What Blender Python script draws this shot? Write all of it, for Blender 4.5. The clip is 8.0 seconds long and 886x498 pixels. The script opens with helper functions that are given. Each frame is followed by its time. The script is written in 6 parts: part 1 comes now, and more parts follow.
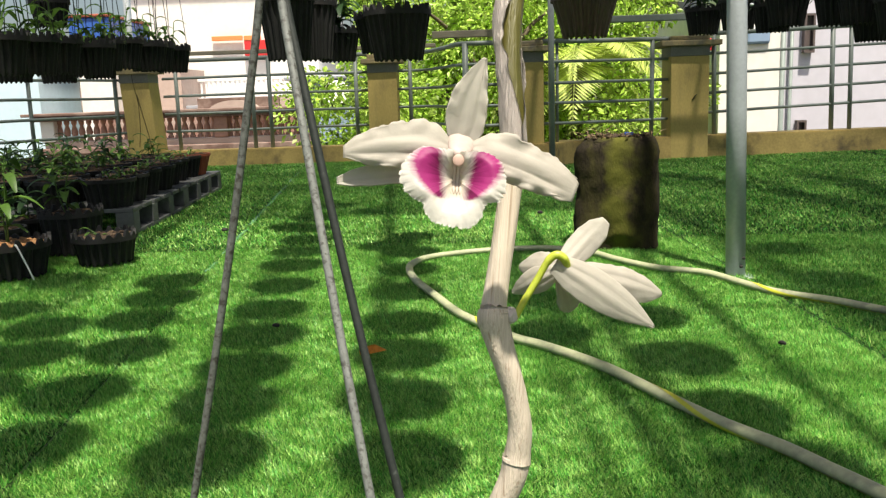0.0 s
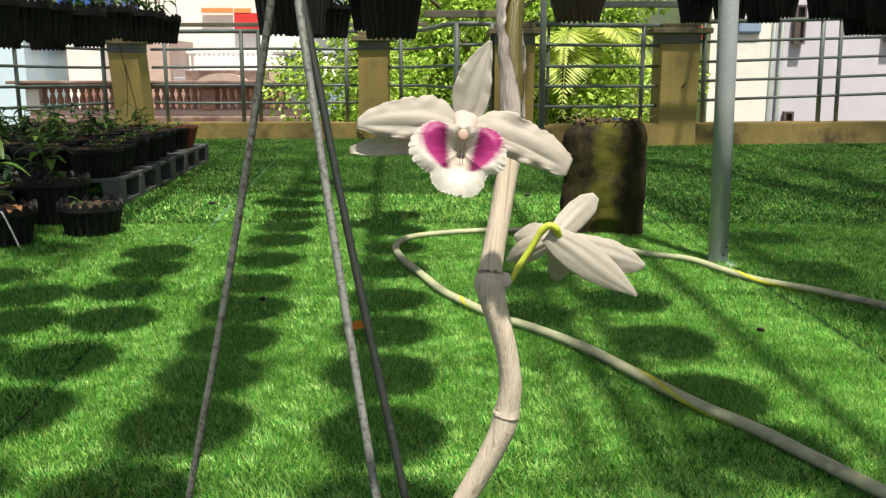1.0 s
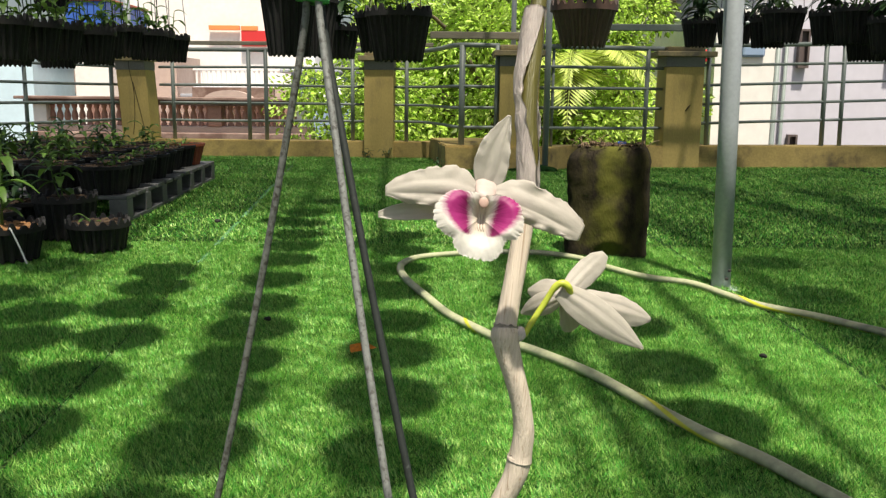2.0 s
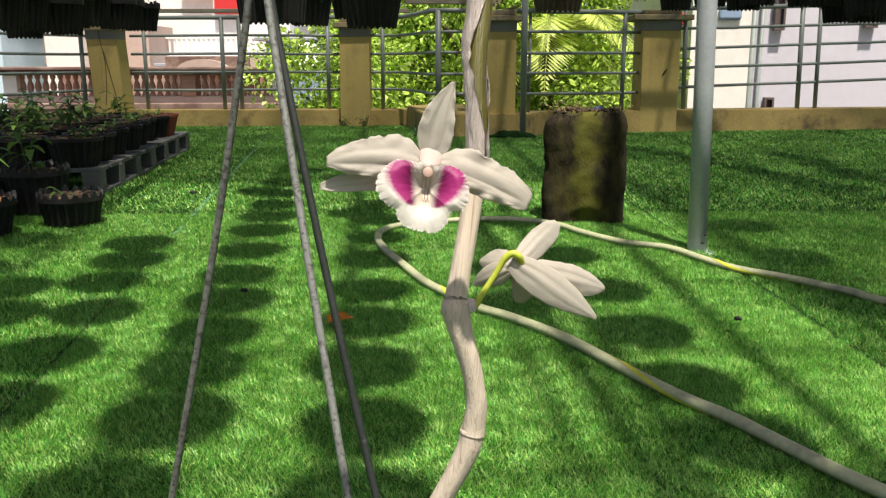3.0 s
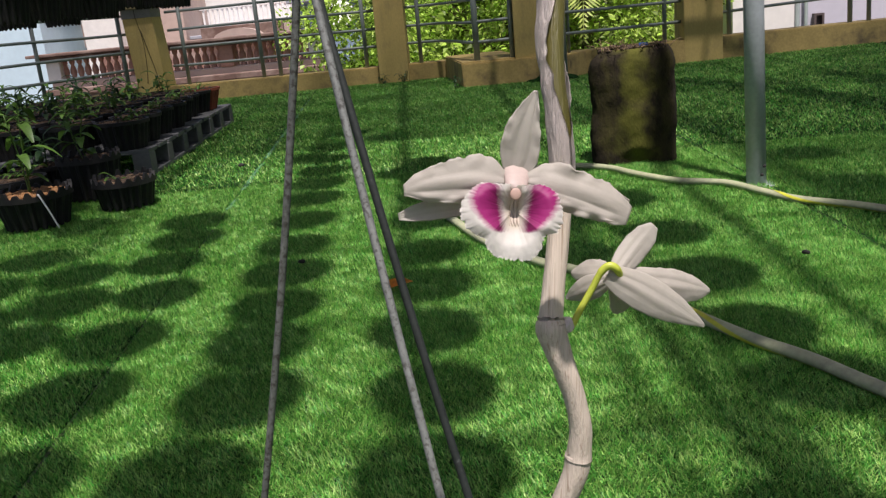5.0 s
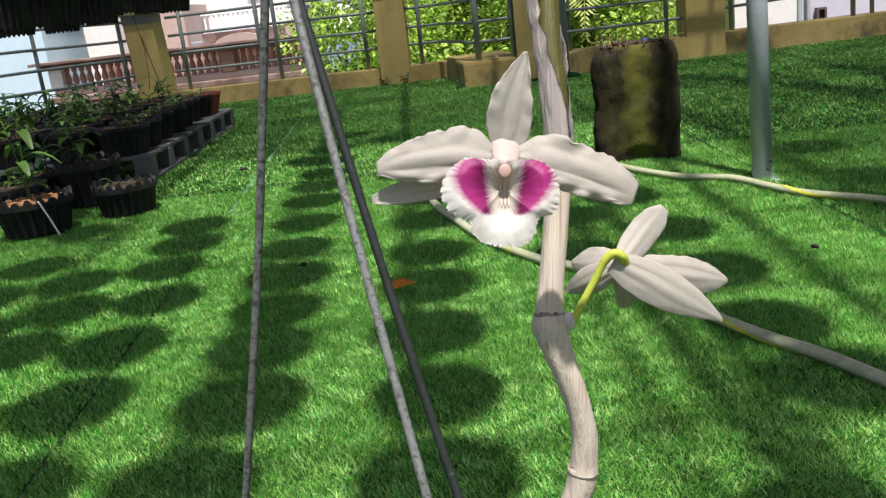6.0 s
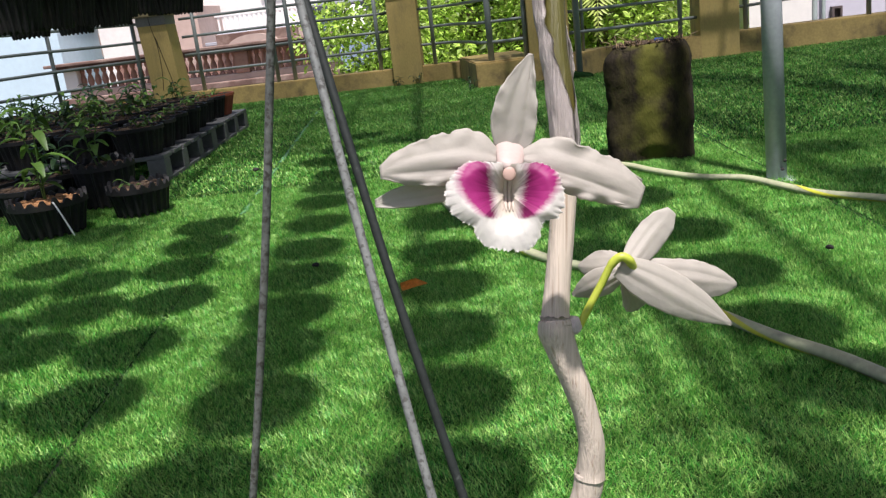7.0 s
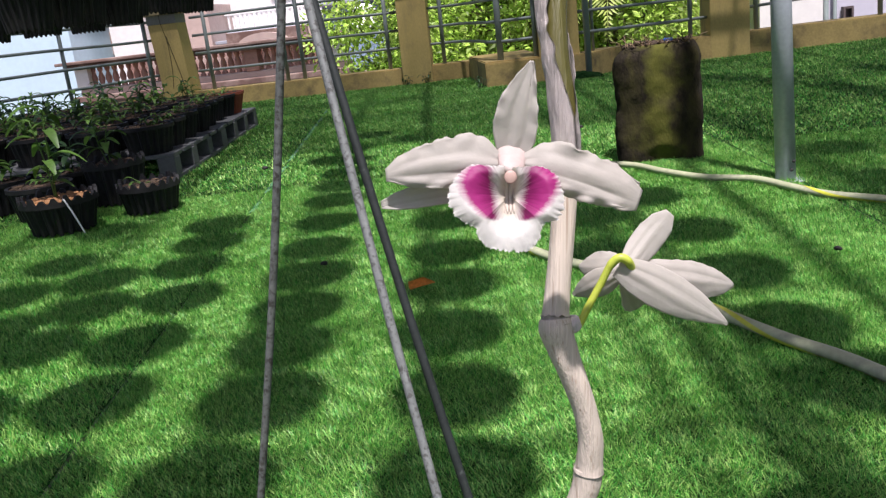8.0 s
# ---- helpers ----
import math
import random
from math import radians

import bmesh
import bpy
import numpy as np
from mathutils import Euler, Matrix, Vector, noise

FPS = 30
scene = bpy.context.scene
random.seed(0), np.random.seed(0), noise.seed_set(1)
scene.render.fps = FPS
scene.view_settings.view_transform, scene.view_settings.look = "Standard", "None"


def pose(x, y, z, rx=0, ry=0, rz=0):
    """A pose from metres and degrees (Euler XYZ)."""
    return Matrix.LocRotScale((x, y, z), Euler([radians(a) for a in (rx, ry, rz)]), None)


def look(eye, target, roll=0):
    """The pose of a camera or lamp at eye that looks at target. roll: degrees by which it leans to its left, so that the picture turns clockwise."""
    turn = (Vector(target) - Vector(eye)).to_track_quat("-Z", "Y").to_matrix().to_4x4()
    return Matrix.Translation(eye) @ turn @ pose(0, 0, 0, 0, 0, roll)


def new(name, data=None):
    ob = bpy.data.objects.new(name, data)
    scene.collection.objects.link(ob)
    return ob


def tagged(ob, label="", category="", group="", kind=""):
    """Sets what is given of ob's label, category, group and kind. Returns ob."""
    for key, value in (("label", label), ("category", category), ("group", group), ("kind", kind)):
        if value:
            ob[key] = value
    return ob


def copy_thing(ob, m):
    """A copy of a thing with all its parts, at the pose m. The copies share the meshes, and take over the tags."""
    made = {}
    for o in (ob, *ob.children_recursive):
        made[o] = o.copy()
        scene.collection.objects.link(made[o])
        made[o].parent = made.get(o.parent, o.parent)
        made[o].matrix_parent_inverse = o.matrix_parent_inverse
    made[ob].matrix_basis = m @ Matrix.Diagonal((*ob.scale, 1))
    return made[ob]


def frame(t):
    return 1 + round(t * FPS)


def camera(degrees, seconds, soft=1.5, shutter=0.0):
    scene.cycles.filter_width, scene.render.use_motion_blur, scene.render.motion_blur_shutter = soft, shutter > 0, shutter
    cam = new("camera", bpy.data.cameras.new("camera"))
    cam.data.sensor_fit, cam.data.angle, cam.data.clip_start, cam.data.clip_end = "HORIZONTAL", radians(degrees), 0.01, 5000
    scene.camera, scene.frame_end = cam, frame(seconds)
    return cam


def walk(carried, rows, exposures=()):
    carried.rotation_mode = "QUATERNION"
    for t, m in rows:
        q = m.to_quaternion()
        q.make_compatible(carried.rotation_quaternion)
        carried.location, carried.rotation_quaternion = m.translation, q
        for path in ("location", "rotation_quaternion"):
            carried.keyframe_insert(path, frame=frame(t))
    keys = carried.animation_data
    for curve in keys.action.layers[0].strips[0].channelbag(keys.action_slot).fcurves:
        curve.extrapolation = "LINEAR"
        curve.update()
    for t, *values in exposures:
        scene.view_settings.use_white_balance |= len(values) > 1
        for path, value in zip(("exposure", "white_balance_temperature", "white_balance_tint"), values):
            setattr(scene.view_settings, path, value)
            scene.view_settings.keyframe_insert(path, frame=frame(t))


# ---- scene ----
cam = camera(54.7, 8.0, soft=1.3)
PATH = [
    (0.0, pose(0.1004, 0.0413, 0.5752, 79.781, 1.873, 1.080)),
    (0.5, pose(0.0982, 0.0439, 0.5719, 78.623, 1.410, 0.911)),
    (1.0, pose(0.0962, 0.0228, 0.5750, 78.474, 0.048, 0.420)),
    (1.5, pose(0.0916, 0.0164, 0.5836, 79.341, -0.520, 0.626)),
    (1.7, pose(0.0878, 0.0100, 0.5861, 79.742, -0.577, 0.912)),
    (2.8, pose(0.1069, 0.0073, 0.5943, 78.222, -0.092, -0.535)),
    (3.0, pose(0.1009, 0.0143, 0.5894, 77.516, 0.069, -0.729)),
    (3.5, pose(0.0793, 0.0120, 0.5964, 76.697, -0.198, -0.146)),
    (4.0, pose(0.0785, -0.0017, 0.6121, 77.293, 0.887, -0.618)),
    (4.5, pose(0.0943, 0.0252, 0.6037, 75.485, 3.371, 0.367)),
    (4.7, pose(0.0921, 0.0325, 0.6050, 74.252, 4.315, 0.939)),
    (5.8, pose(0.0909, 0.0545, 0.5984, 74.294, 6.334, 1.405)),
    (6.0, pose(0.0951, 0.0632, 0.5939, 74.379, 6.335, 1.511)),
    (6.5, pose(0.0999, 0.0699, 0.5883, 74.529, 6.660, 2.066)),
    (7.0, pose(0.0970, 0.0650, 0.5940, 74.491, 6.555, 2.352)),
    (7.5, pose(0.0973, 0.0583, 0.5966, 74.468, 6.418, 2.586)),
    (8.0, pose(0.0986, 0.0591, 0.5958, 74.499, 6.414, 2.979)),
]
walk(cam, PATH, exposures=[(0.0, 0.92, 6850, 8), (0.5, 0.76, 6850, 8), (1.5, 0.76, 6850, 9), (3.5, 0.72, 6750, 15), (4.0, 0.29, 6500, 20), (4.6, 0.25, 6350, 21), (6.0, 0.66, 6150, 15), (7.0, 0.67, 6100, 19), (8.0, 0.69, 5950, 23)])

# ---------------------------------------------------------------- light
SUN_ELEVATION = radians(70)
SUN_SIDE = Vector((0.25, -0.80, 0)).normalized()      # horizontal direction towards the sun
TO_SUN = (SUN_SIDE * math.cos(SUN_ELEVATION) + Vector((0, 0, math.sin(SUN_ELEVATION)))).normalized()

world = bpy.data.worlds.new("sky")
scene.world = world
world.use_nodes = True
wn = world.node_tree
sky = wn.nodes.new("ShaderNodeTexSky")
sky.sky_type = "NISHITA"
sky.sun_disc = False
sky.sun_elevation = SUN_ELEVATION
sky.sun_rotation = math.atan2(SUN_SIDE.x, SUN_SIDE.y)
sky.air_density = 1.0
sky.dust_density = 3.5
sky.ozone_density = 0.6
wn.links.new(sky.outputs[0], wn.nodes["Background"].inputs[0])
wn.nodes["Background"].inputs[1].default_value = 0.075

sun_data = bpy.data.lights.new("sun", "SUN")
sun_data.energy = 5.0
sun_data.angle = radians(1.8)
sun_data.color = (1.0, 0.95, 0.86)
sun_ob = new("sun", sun_data)
sun_ob.matrix_world = look(Vector((0, 0, 20)) + TO_SUN * 5, (0, 0, 20))


# ---------------------------------------------------------------- helpers
def material(name, colour, rough=0.6, metal=0.0, scale=8.0, vary=0.25, bump=0.0, fine=60.0,
             second=None, spots=None, spot_scale=3.0, spot_edge=(0.45, 0.65), sheen=0.0, trans=0.0, stretch=(1, 1, 1), per_object=0.0,
             spec=0.5):
    """Base colour broken up at two scales, with optional stains of a second colour, relief and translucency."""
    m = bpy.data.materials.new(name)
    m.use_nodes = True
    n, l = m.node_tree.nodes, m.node_tree.links
    b = n["Principled BSDF"]
    b.inputs["Roughness"].default_value = rough
    b.inputs["Metallic"].default_value = metal
    b.inputs["Specular IOR Level"].default_value = spec
    if sheen:
        b.inputs["Sheen Weight"].default_value = sheen
    co = n.new("ShaderNodeTexCoord")
    mp = n.new("ShaderNodeMapping")
    mp.inputs["Scale"].default_value = stretch
    l.new(co.outputs["Object"], mp.inputs["Vector"])
    coarse = n.new("ShaderNodeTexNoise")
    coarse.inputs["Scale"].default_value = scale
    coarse.inputs["Detail"].default_value = 6
    grain = n.new("ShaderNodeTexNoise")
    grain.inputs["Scale"].default_value = fine
    grain.inputs["Detail"].default_value = 4
    for t in (coarse, grain):
        l.new(mp.outputs[0], t.inputs["Vector"])
    add = n.new("ShaderNodeMath")
    add.operation = "MULTIPLY_ADD"
    add.inputs[1].default_value = 0.5
    l.new(grain.outputs[0], add.inputs[0])
    half = n.new("ShaderNodeMath")
    half.operation = "MULTIPLY"
    half.inputs[1].default_value = 0.5
    l.new(coarse.outputs[0], half.inputs[0])
    l.new(half.outputs[0], add.inputs[2])
    ramp = n.new("ShaderNodeMapRange")
    ramp.inputs["From Min"].default_value = 0.3
    ramp.inputs["From Max"].default_value = 0.7
    ramp.inputs["To Min"].default_value = 1 - vary
    ramp.inputs["To Max"].default_value = 1 + vary
    l.new(add.outputs[0], ramp.inputs["Value"])
    out = None
    mul = n.new("ShaderNodeVectorMath")
    mul.operation = "SCALE"
    mul.inputs[0].default_value = colour[:3]
    l.new(ramp.outputs[0], mul.inputs["Scale"])
    out = mul.outputs[0]
    if spots or second:
        mask = n.new("ShaderNodeTexNoise")
        mask.inputs["Scale"].default_value = spot_scale
        mask.inputs["Detail"].default_value = 8
        mask.inputs["Roughness"].default_value = 0.65
        l.new(mp.outputs[0], mask.inputs["Vector"])
        edge = n.new("ShaderNodeMapRange")
        edge.inputs["From Min"].default_value, edge.inputs["From Max"].default_value = spot_edge
        l.new(mask.outputs[0], edge.inputs["Value"])
        mix = n.new("ShaderNodeMix")
        mix.data_type = "RGBA"
        l.new(edge.outputs[0], mix.inputs["Factor"])
        l.new(out, mix.inputs["A"])
        mix.inputs["B"].default_value = (*(spots or second), 1)
        out = mix.outputs["Result"]
    if per_object:
        info = n.new("ShaderNodeObjectInfo")
        rr = n.new("ShaderNodeMapRange")
        rr.inputs["To Min"].default_value, rr.inputs["To Max"].default_value = 1 - per_object, 1 + per_object
        l.new(info.outputs["Random"], rr.inputs["Value"])
        sc = n.new("ShaderNodeVectorMath")
        sc.operation = "SCALE"
        l.new(out, sc.inputs[0])
        l.new(rr.outputs[0], sc.inputs["Scale"])
        out = sc.outputs[0]
    l.new(out, b.inputs["Base Color"])
    if bump:
        bp = n.new("ShaderNodeBump")
        bp.inputs["Strength"].default_value = bump
        bp.inputs["Distance"].default_value = 0.004
        l.new(add.outputs[0], bp.inputs["Height"])
        l.new(bp.outputs[0], b.inputs["Normal"])
    if trans:
        tr = n.new("ShaderNodeBsdfTranslucent")
        l.new(out, tr.inputs["Color"])
        ms = n.new("ShaderNodeMixShader")
        ms.inputs[0].default_value = trans
        l.new(b.outputs[0], ms.inputs[1])
        l.new(tr.outputs[0], ms.inputs[2])
        l.new(ms.outputs[0], n["Material Output"].inputs["Surface"])
    return m


def island_tint(m, spread):
    """Varies a material's colour from loose piece to loose piece."""
    n, l = m.node_tree.nodes, m.node_tree.links
    b = n["Principled BSDF"]
    src = b.inputs["Base Color"].links[0].from_socket
    geo = n.new("ShaderNodeNewGeometry")
    rr = n.new("ShaderNodeMapRange")
    rr.inputs["To Min"].default_value, rr.inputs["To Max"].default_value = 1 - spread, 1 + spread
    l.new(geo.outputs["Random Per Island"], rr.inputs["Value"])
    sc = n.new("ShaderNodeVectorMath")
    sc.operation = "SCALE"
    l.new(src, sc.inputs[0])
    l.new(rr.outputs[0], sc.inputs["Scale"])
    for link in list(src.links):
        if link.to_node.name != sc.name:
            l.new(sc.outputs[0], link.to_socket)
    return m


def pale_mix(m, pale, share):
    """Turns a share of a material's loose pieces into a paler strand colour."""
    n, l = m.node_tree.nodes, m.node_tree.links
    src = n["Principled BSDF"].inputs["Base Color"].links[0].from_socket
    geo = n.new("ShaderNodeNewGeometry")
    mul = n.new("ShaderNodeMath")
    mul.operation = "MULTIPLY"
    mul.inputs[1].default_value = 37.0
    l.new(geo.outputs["Random Per Island"], mul.inputs[0])
    fr = n.new("ShaderNodeMath")
    fr.operation = "FRACT"
    l.new(mul.outputs[0], fr.inputs[0])
    rr = n.new("ShaderNodeMapRange")
    rr.inputs["From Min"].default_value, rr.inputs["From Max"].default_value = 1 - share, 1.0
    l.new(fr.outputs[0], rr.inputs["Value"])
    mix = n.new("ShaderNodeMix")
    mix.data_type = "RGBA"
    l.new(rr.outputs[0], mix.inputs["Factor"])
    mix.inputs["B"].default_value = (*pale, 1)
    for link in list(src.links):
        l.new(mix.outputs["Result"], link.to_socket)
    l.new(src, mix.inputs["A"])
    return m


def mossy(m, moss):
    """Adds a ragged band of moss down the middle of a stone face."""
    n, l = m.node_tree.nodes, m.node_tree.links
    src = n["Principled BSDF"].inputs["Base Color"].links[0].from_socket
    co = n.new("ShaderNodeTexCoord")
    sep = n.new("ShaderNodeSeparateXYZ")
    l.new(co.outputs["Object"], sep.inputs[0])
    ns = n.new("ShaderNodeTexNoise")
    ns.inputs["Scale"].default_value = 11.0
    ns.inputs["Detail"].default_value = 8
    l.new(co.outputs["Object"], ns.inputs["Vector"])
    ab = n.new("ShaderNodeMath")
    ab.operation = "ABSOLUTE"
    l.new(sep.outputs[0], ab.inputs[0])
    sc = n.new("ShaderNodeMath")
    sc.operation = "MULTIPLY_ADD"
    sc.inputs[1].default_value = -3.6
    l.new(ab.outputs[0], sc.inputs[0])
    l.new(ns.outputs[0], sc.inputs[2])
    rr = n.new("ShaderNodeMapRange")
    rr.inputs["From Min"].default_value, rr.inputs["From Max"].default_value = 0.22, 0.5
    l.new(sc.outputs[0], rr.inputs["Value"])
    mix = n.new("ShaderNodeMix")
    mix.data_type = "RGBA"
    l.new(rr.outputs[0], mix.inputs["Factor"])
    mix.inputs["B"].default_value = (*moss, 1)
    for link in list(src.links):
        l.new(mix.outputs["Result"], link.to_socket)
    l.new(src, mix.inputs["A"])
    return m


def bm_object(name, bm, mat, smooth=True):
    me = bpy.data.meshes.new(name)
    bm.normal_update()
    bm.to_mesh(me)
    bm.free()
    if smooth:
        me.polygons.foreach_set("use_smooth", [True] * len(me.polygons))
    for mm in (mat if isinstance(mat, (list, tuple)) else [mat]):
        me.materials.append(mm)
    return new(name, me)


def part(name, bm, mat, parent=None, label="", smooth=True):
    ob = bm_object(name, bm, mat, smooth)
    if parent is not None:
        ob.parent = parent
    return tagged(ob, label)


def thing(name, where, label, category, group="", kind=""):
    ob = new(name)
    ob.empty_display_size = 0.05
    ob.matrix_world = where if isinstance(where, Matrix) else Matrix.Translation(where)
    return tagged(ob, label, category, group, kind)


def mesh_part(name, verts, faces, mat, parent=None, label="", smooth=False):
    me = bpy.data.meshes.new(name)
    me.from_pydata(verts, [], faces)
    me.materials.append(mat)
    if smooth:
        me.polygons.foreach_set("use_smooth", [True] * len(me.polygons))
    ob = new(name, me)
    if parent is not None:
        ob.parent = parent
    return tagged(ob, label)


def add_box(bm, lo, hi, bevel=0.0, m=None):
    lo, hi = Vector(lo), Vector(hi)
    r = bmesh.ops.create_cube(bm, size=1, matrix=Matrix.Translation((lo + hi) / 2) @ Matrix.Diagonal((*(hi - lo), 1)))
    vs = r["verts"]
    if bevel:
        es = {e for v in vs for e in v.link_edges}
        r = bmesh.ops.bevel(bm, geom=list(es), offset=bevel, segments=2, affect="EDGES", profile=0.5)
        vs = list({v for f in r["faces"] for v in f.verts} | {v for v in vs if v.is_valid})
    if m is not None:
        bmesh.ops.transform(bm, matrix=m, verts=vs)
    return vs


def box(lo, hi, bevel=0.0):
    bm = bmesh.new()
    add_box(bm, lo, hi, bevel)
    return bm


def add_tube(bm, pts, radii, sides=10, caps=True, flat=1.0):
    """A tube along a line of points; radii: one number or one for each point."""
    pts = [Vector(p) for p in pts]
    if not isinstance(radii, (list, tuple)):
        radii = [radii] * len(pts)
    t0 = (pts[1] - pts[0]).normalized()
    up = Vector((0, 0, 1)) if abs(t0.z) < 0.9 else Vector((0, 1, 0))
    nrm = t0.cross(up).normalized()
    rings = []
    for i, p in enumerate(pts):
        t = (pts[min(i + 1, len(pts) - 1)] - pts[max(i - 1, 0)]).normalized()
        nrm = (nrm - t * nrm.dot(t)).normalized()
        bi = t.cross(nrm)
        rings.append([bm.verts.new(p + radii[i] * (math.cos(a) * nrm + flat * math.sin(a) * bi))
                      for a in (2 * math.pi * k / sides for k in range(sides))])
    for a, b in zip(rings, rings[1:]):
        for k in range(sides):
            bm.faces.new((a[k], a[(k + 1) % sides], b[(k + 1) % sides], b[k]))
    if caps:
        bm.faces.new(rings[0][::-1])
        bm.faces.new(rings[-1])


def tube(pts, radii, sides=10, flat=1.0):
    bm = bmesh.new()
    add_tube(bm, pts, radii, sides, True, flat)
    return bm


def spline(pts, n=8):
    """Points of a smooth curve through pts."""
    pts = [Vector(p) for p in pts]
    out = []
    for i in range(len(pts) - 1):
        p0, p1, p2, p3 = pts[max(i - 1, 0)], pts[i], pts[i + 1], pts[min(i + 2, len(pts) - 1)]
        for k in range(n):
            t = k / n
            out.append(0.5 * (2 * p1 + (p2 - p0) * t + (2 * p0 - 5 * p1 + 4 * p2 - p3) * t * t + (3 * p1 - p0 - 3 * p2 + p3) * t ** 3))
    return out + [pts[-1]]


def add_lathe(bm, profile, sides=24, wobble=None):
    """Turns (radius, height) pairs round the z axis."""
    rings = []
    for i, (r, z) in enumerate(profile):
        ring = []
        for k in range(sides):
            a = 2 * math.pi * k / sides
            rr = r * (wobble(k, i) if wobble else 1)
            ring.append(bm.verts.new((rr * math.cos(a), rr * math.sin(a), z)))
        rings.append(ring)
    for a, b in zip(rings, rings[1:]):
        for k in range(sides):
            bm.faces.new((a[k], a[(k + 1) % sides], b[(k + 1) % sides], b[k]))
    return rings


def roughen(bm, amount, size, seed=0.0):
    for v in bm.verts:
        v.co += amount * noise.noise_vector(v.co / size + Vector((seed, seed, seed)))


# ---------------------------------------------------------------- materials
TURF_BASE = material("turf_backing", (0.012, 0.038, 0.010), 0.85, scale=2.5, vary=0.3, fine=180, bump=0.6, spec=0.05)
TURF = pale_mix(island_tint(material("turf_blades", (0.082, 0.325, 0.044), 0.5, scale=1.6, vary=0.25, fine=25, trans=0.25, spec=0.5), 0.8), (0.56, 0.82, 0.22), 0.60)
YELLOW = material("ochre_paint", (0.50, 0.38, 0.13), 0.8, scale=4, vary=0.18, fine=70, bump=0.25, spots=(0.20, 0.16, 0.085),
                  spot_scale=3.2, spot_edge=(0.52, 0.8), stretch=(1.4, 1.4, 0.6))
PLINTH = material("stained_plinth_paint", (0.42, 0.31, 0.11), 0.85, scale=5, vary=0.25, fine=60, bump=0.4, spots=(0.11, 0.085, 0.05),
                  spot_scale=4.5, spot_edge=(0.5, 0.72))
CAP = material("weathered_cap_paint", (0.33, 0.27, 0.14), 0.85, scale=7, vary=0.25, fine=80, bump=0.35, spots=(0.13, 0.12, 0.09), spot_scale=6)
BAND = material("grey_painted_band", (0.21, 0.21, 0.20), 0.8, scale=6, vary=0.2, fine=80, bump=0.2)
RAIL = material("grey_green_rail_paint", (0.20, 0.235, 0.22), 0.45, scale=9, vary=0.2, fine=90, bump=0.1, spots=(0.16, 0.10, 0.06),
                spot_scale=12, spot_edge=(0.66, 0.76))
BEAM = material("weathered_beam", (0.28, 0.25, 0.19), 0.75, scale=6, vary=0.3, fine=80, bump=0.2, stretch=(0.3, 3, 3))
POLE = material("galvanised_pole_paint", (0.34, 0.37, 0.39), 0.38, metal=0.25, scale=7, vary=0.14, fine=90, bump=0.05, spots=(0.22, 0.22, 0.22),
                spot_scale=14, spot_edge=(0.68, 0.8))
BLACK = material("black_pot_plastic", (0.013, 0.013, 0.0135), 0.62, scale=12, vary=0.4, fine=90, bump=0.1, spec=0.25, spots=(0.03, 0.025, 0.02),
                 spot_scale=9, spot_edge=(0.55, 0.8))
BROWN_POT = material("brown_basket_plastic", (0.06, 0.035, 0.027), 0.5, scale=12, vary=0.3, fine=80, bump=0.1)
TERRACOTTA = material("terracotta_plastic", (0.28, 0.07, 0.035), 0.6, scale=9, vary=0.2, fine=60)
SOIL = material("bark_and_soil", (0.05, 0.032, 0.019), 0.95, scale=30, vary=0.6, fine=140, bump=1.0, spots=(0.13, 0.085, 0.045), spot_scale=26,
                spot_edge=(0.5, 0.62))
COIR = material("coconut_fibre", (0.33, 0.17, 0.07), 0.95, scale=30, vary=0.4, fine=200, bump=1.0)
PALLET = material("grey_pallet_plastic", (0.11, 0.115, 0.115), 0.6, scale=6, vary=0.25, fine=60, bump=0.15)
LEAF = island_tint(material("seedling_leaf", (0.10, 0.20, 0.035), 0.45, scale=20, vary=0.25, fine=90, trans=0.3), 0.4)
DARK_LEAF = island_tint(material("orchid_leaf", (0.045, 0.10, 0.035), 0.42, scale=20, vary=0.25, fine=90, trans=0.25), 0.4)
STONE = mossy(material("mossy_stone", (0.022, 0.018, 0.012), 0.95, scale=14, vary=0.55, fine=90, bump=1.0, spots=(0.050, 0.045, 0.016), spot_scale=9.0,
                 spot_edge=(0.46, 0.70), stretch=(1.5, 1.5, 0.8), spec=0.1), (0.085, 0.085, 0.018))
HOSE = material("clear_green_hose", (0.37, 0.385, 0.235), 0.4, scale=14, vary=0.22, fine=90, spots=(0.19, 0.19, 0.14), spot_scale=11, spot_edge=(0.50, 0.72))
HOSE_STRIPE = material("yellow_hose_stripe", (0.50, 0.50, 0.045), 0.4, scale=20, vary=0.15, fine=90)
# orchid hanger wires: sun and shade are put into the pale and dark colours
WIRE = material("sunlit_weathered_wire", (0.155, 0.163, 0.152), 0.6, metal=0.1, scale=160, vary=0.3, fine=600, bump=0.08, spots=(0.07, 0.068, 0.06),
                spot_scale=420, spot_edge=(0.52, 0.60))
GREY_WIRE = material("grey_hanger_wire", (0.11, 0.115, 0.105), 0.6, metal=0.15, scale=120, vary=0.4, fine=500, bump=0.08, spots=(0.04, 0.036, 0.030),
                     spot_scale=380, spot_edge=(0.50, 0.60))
SHADED_WIRE = material("shaded_hanger_wire", (0.018, 0.022, 0.020), 0.65, metal=0.0, spec=0.3, scale=120, vary=0.35, fine=500, bump=0.08, spots=(0.055, 0.06, 0.055),
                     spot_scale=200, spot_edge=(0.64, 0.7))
THIN_WIRE = material("dark_hanger_wire", (0.06, 0.06, 0.06), 0.5, metal=0.4, scale=40, vary=0.3, fine=200)
WHITE_WIRE = material("white_plastic_wire", (0.7, 0.7, 0.68), 0.5, vary=0.08)
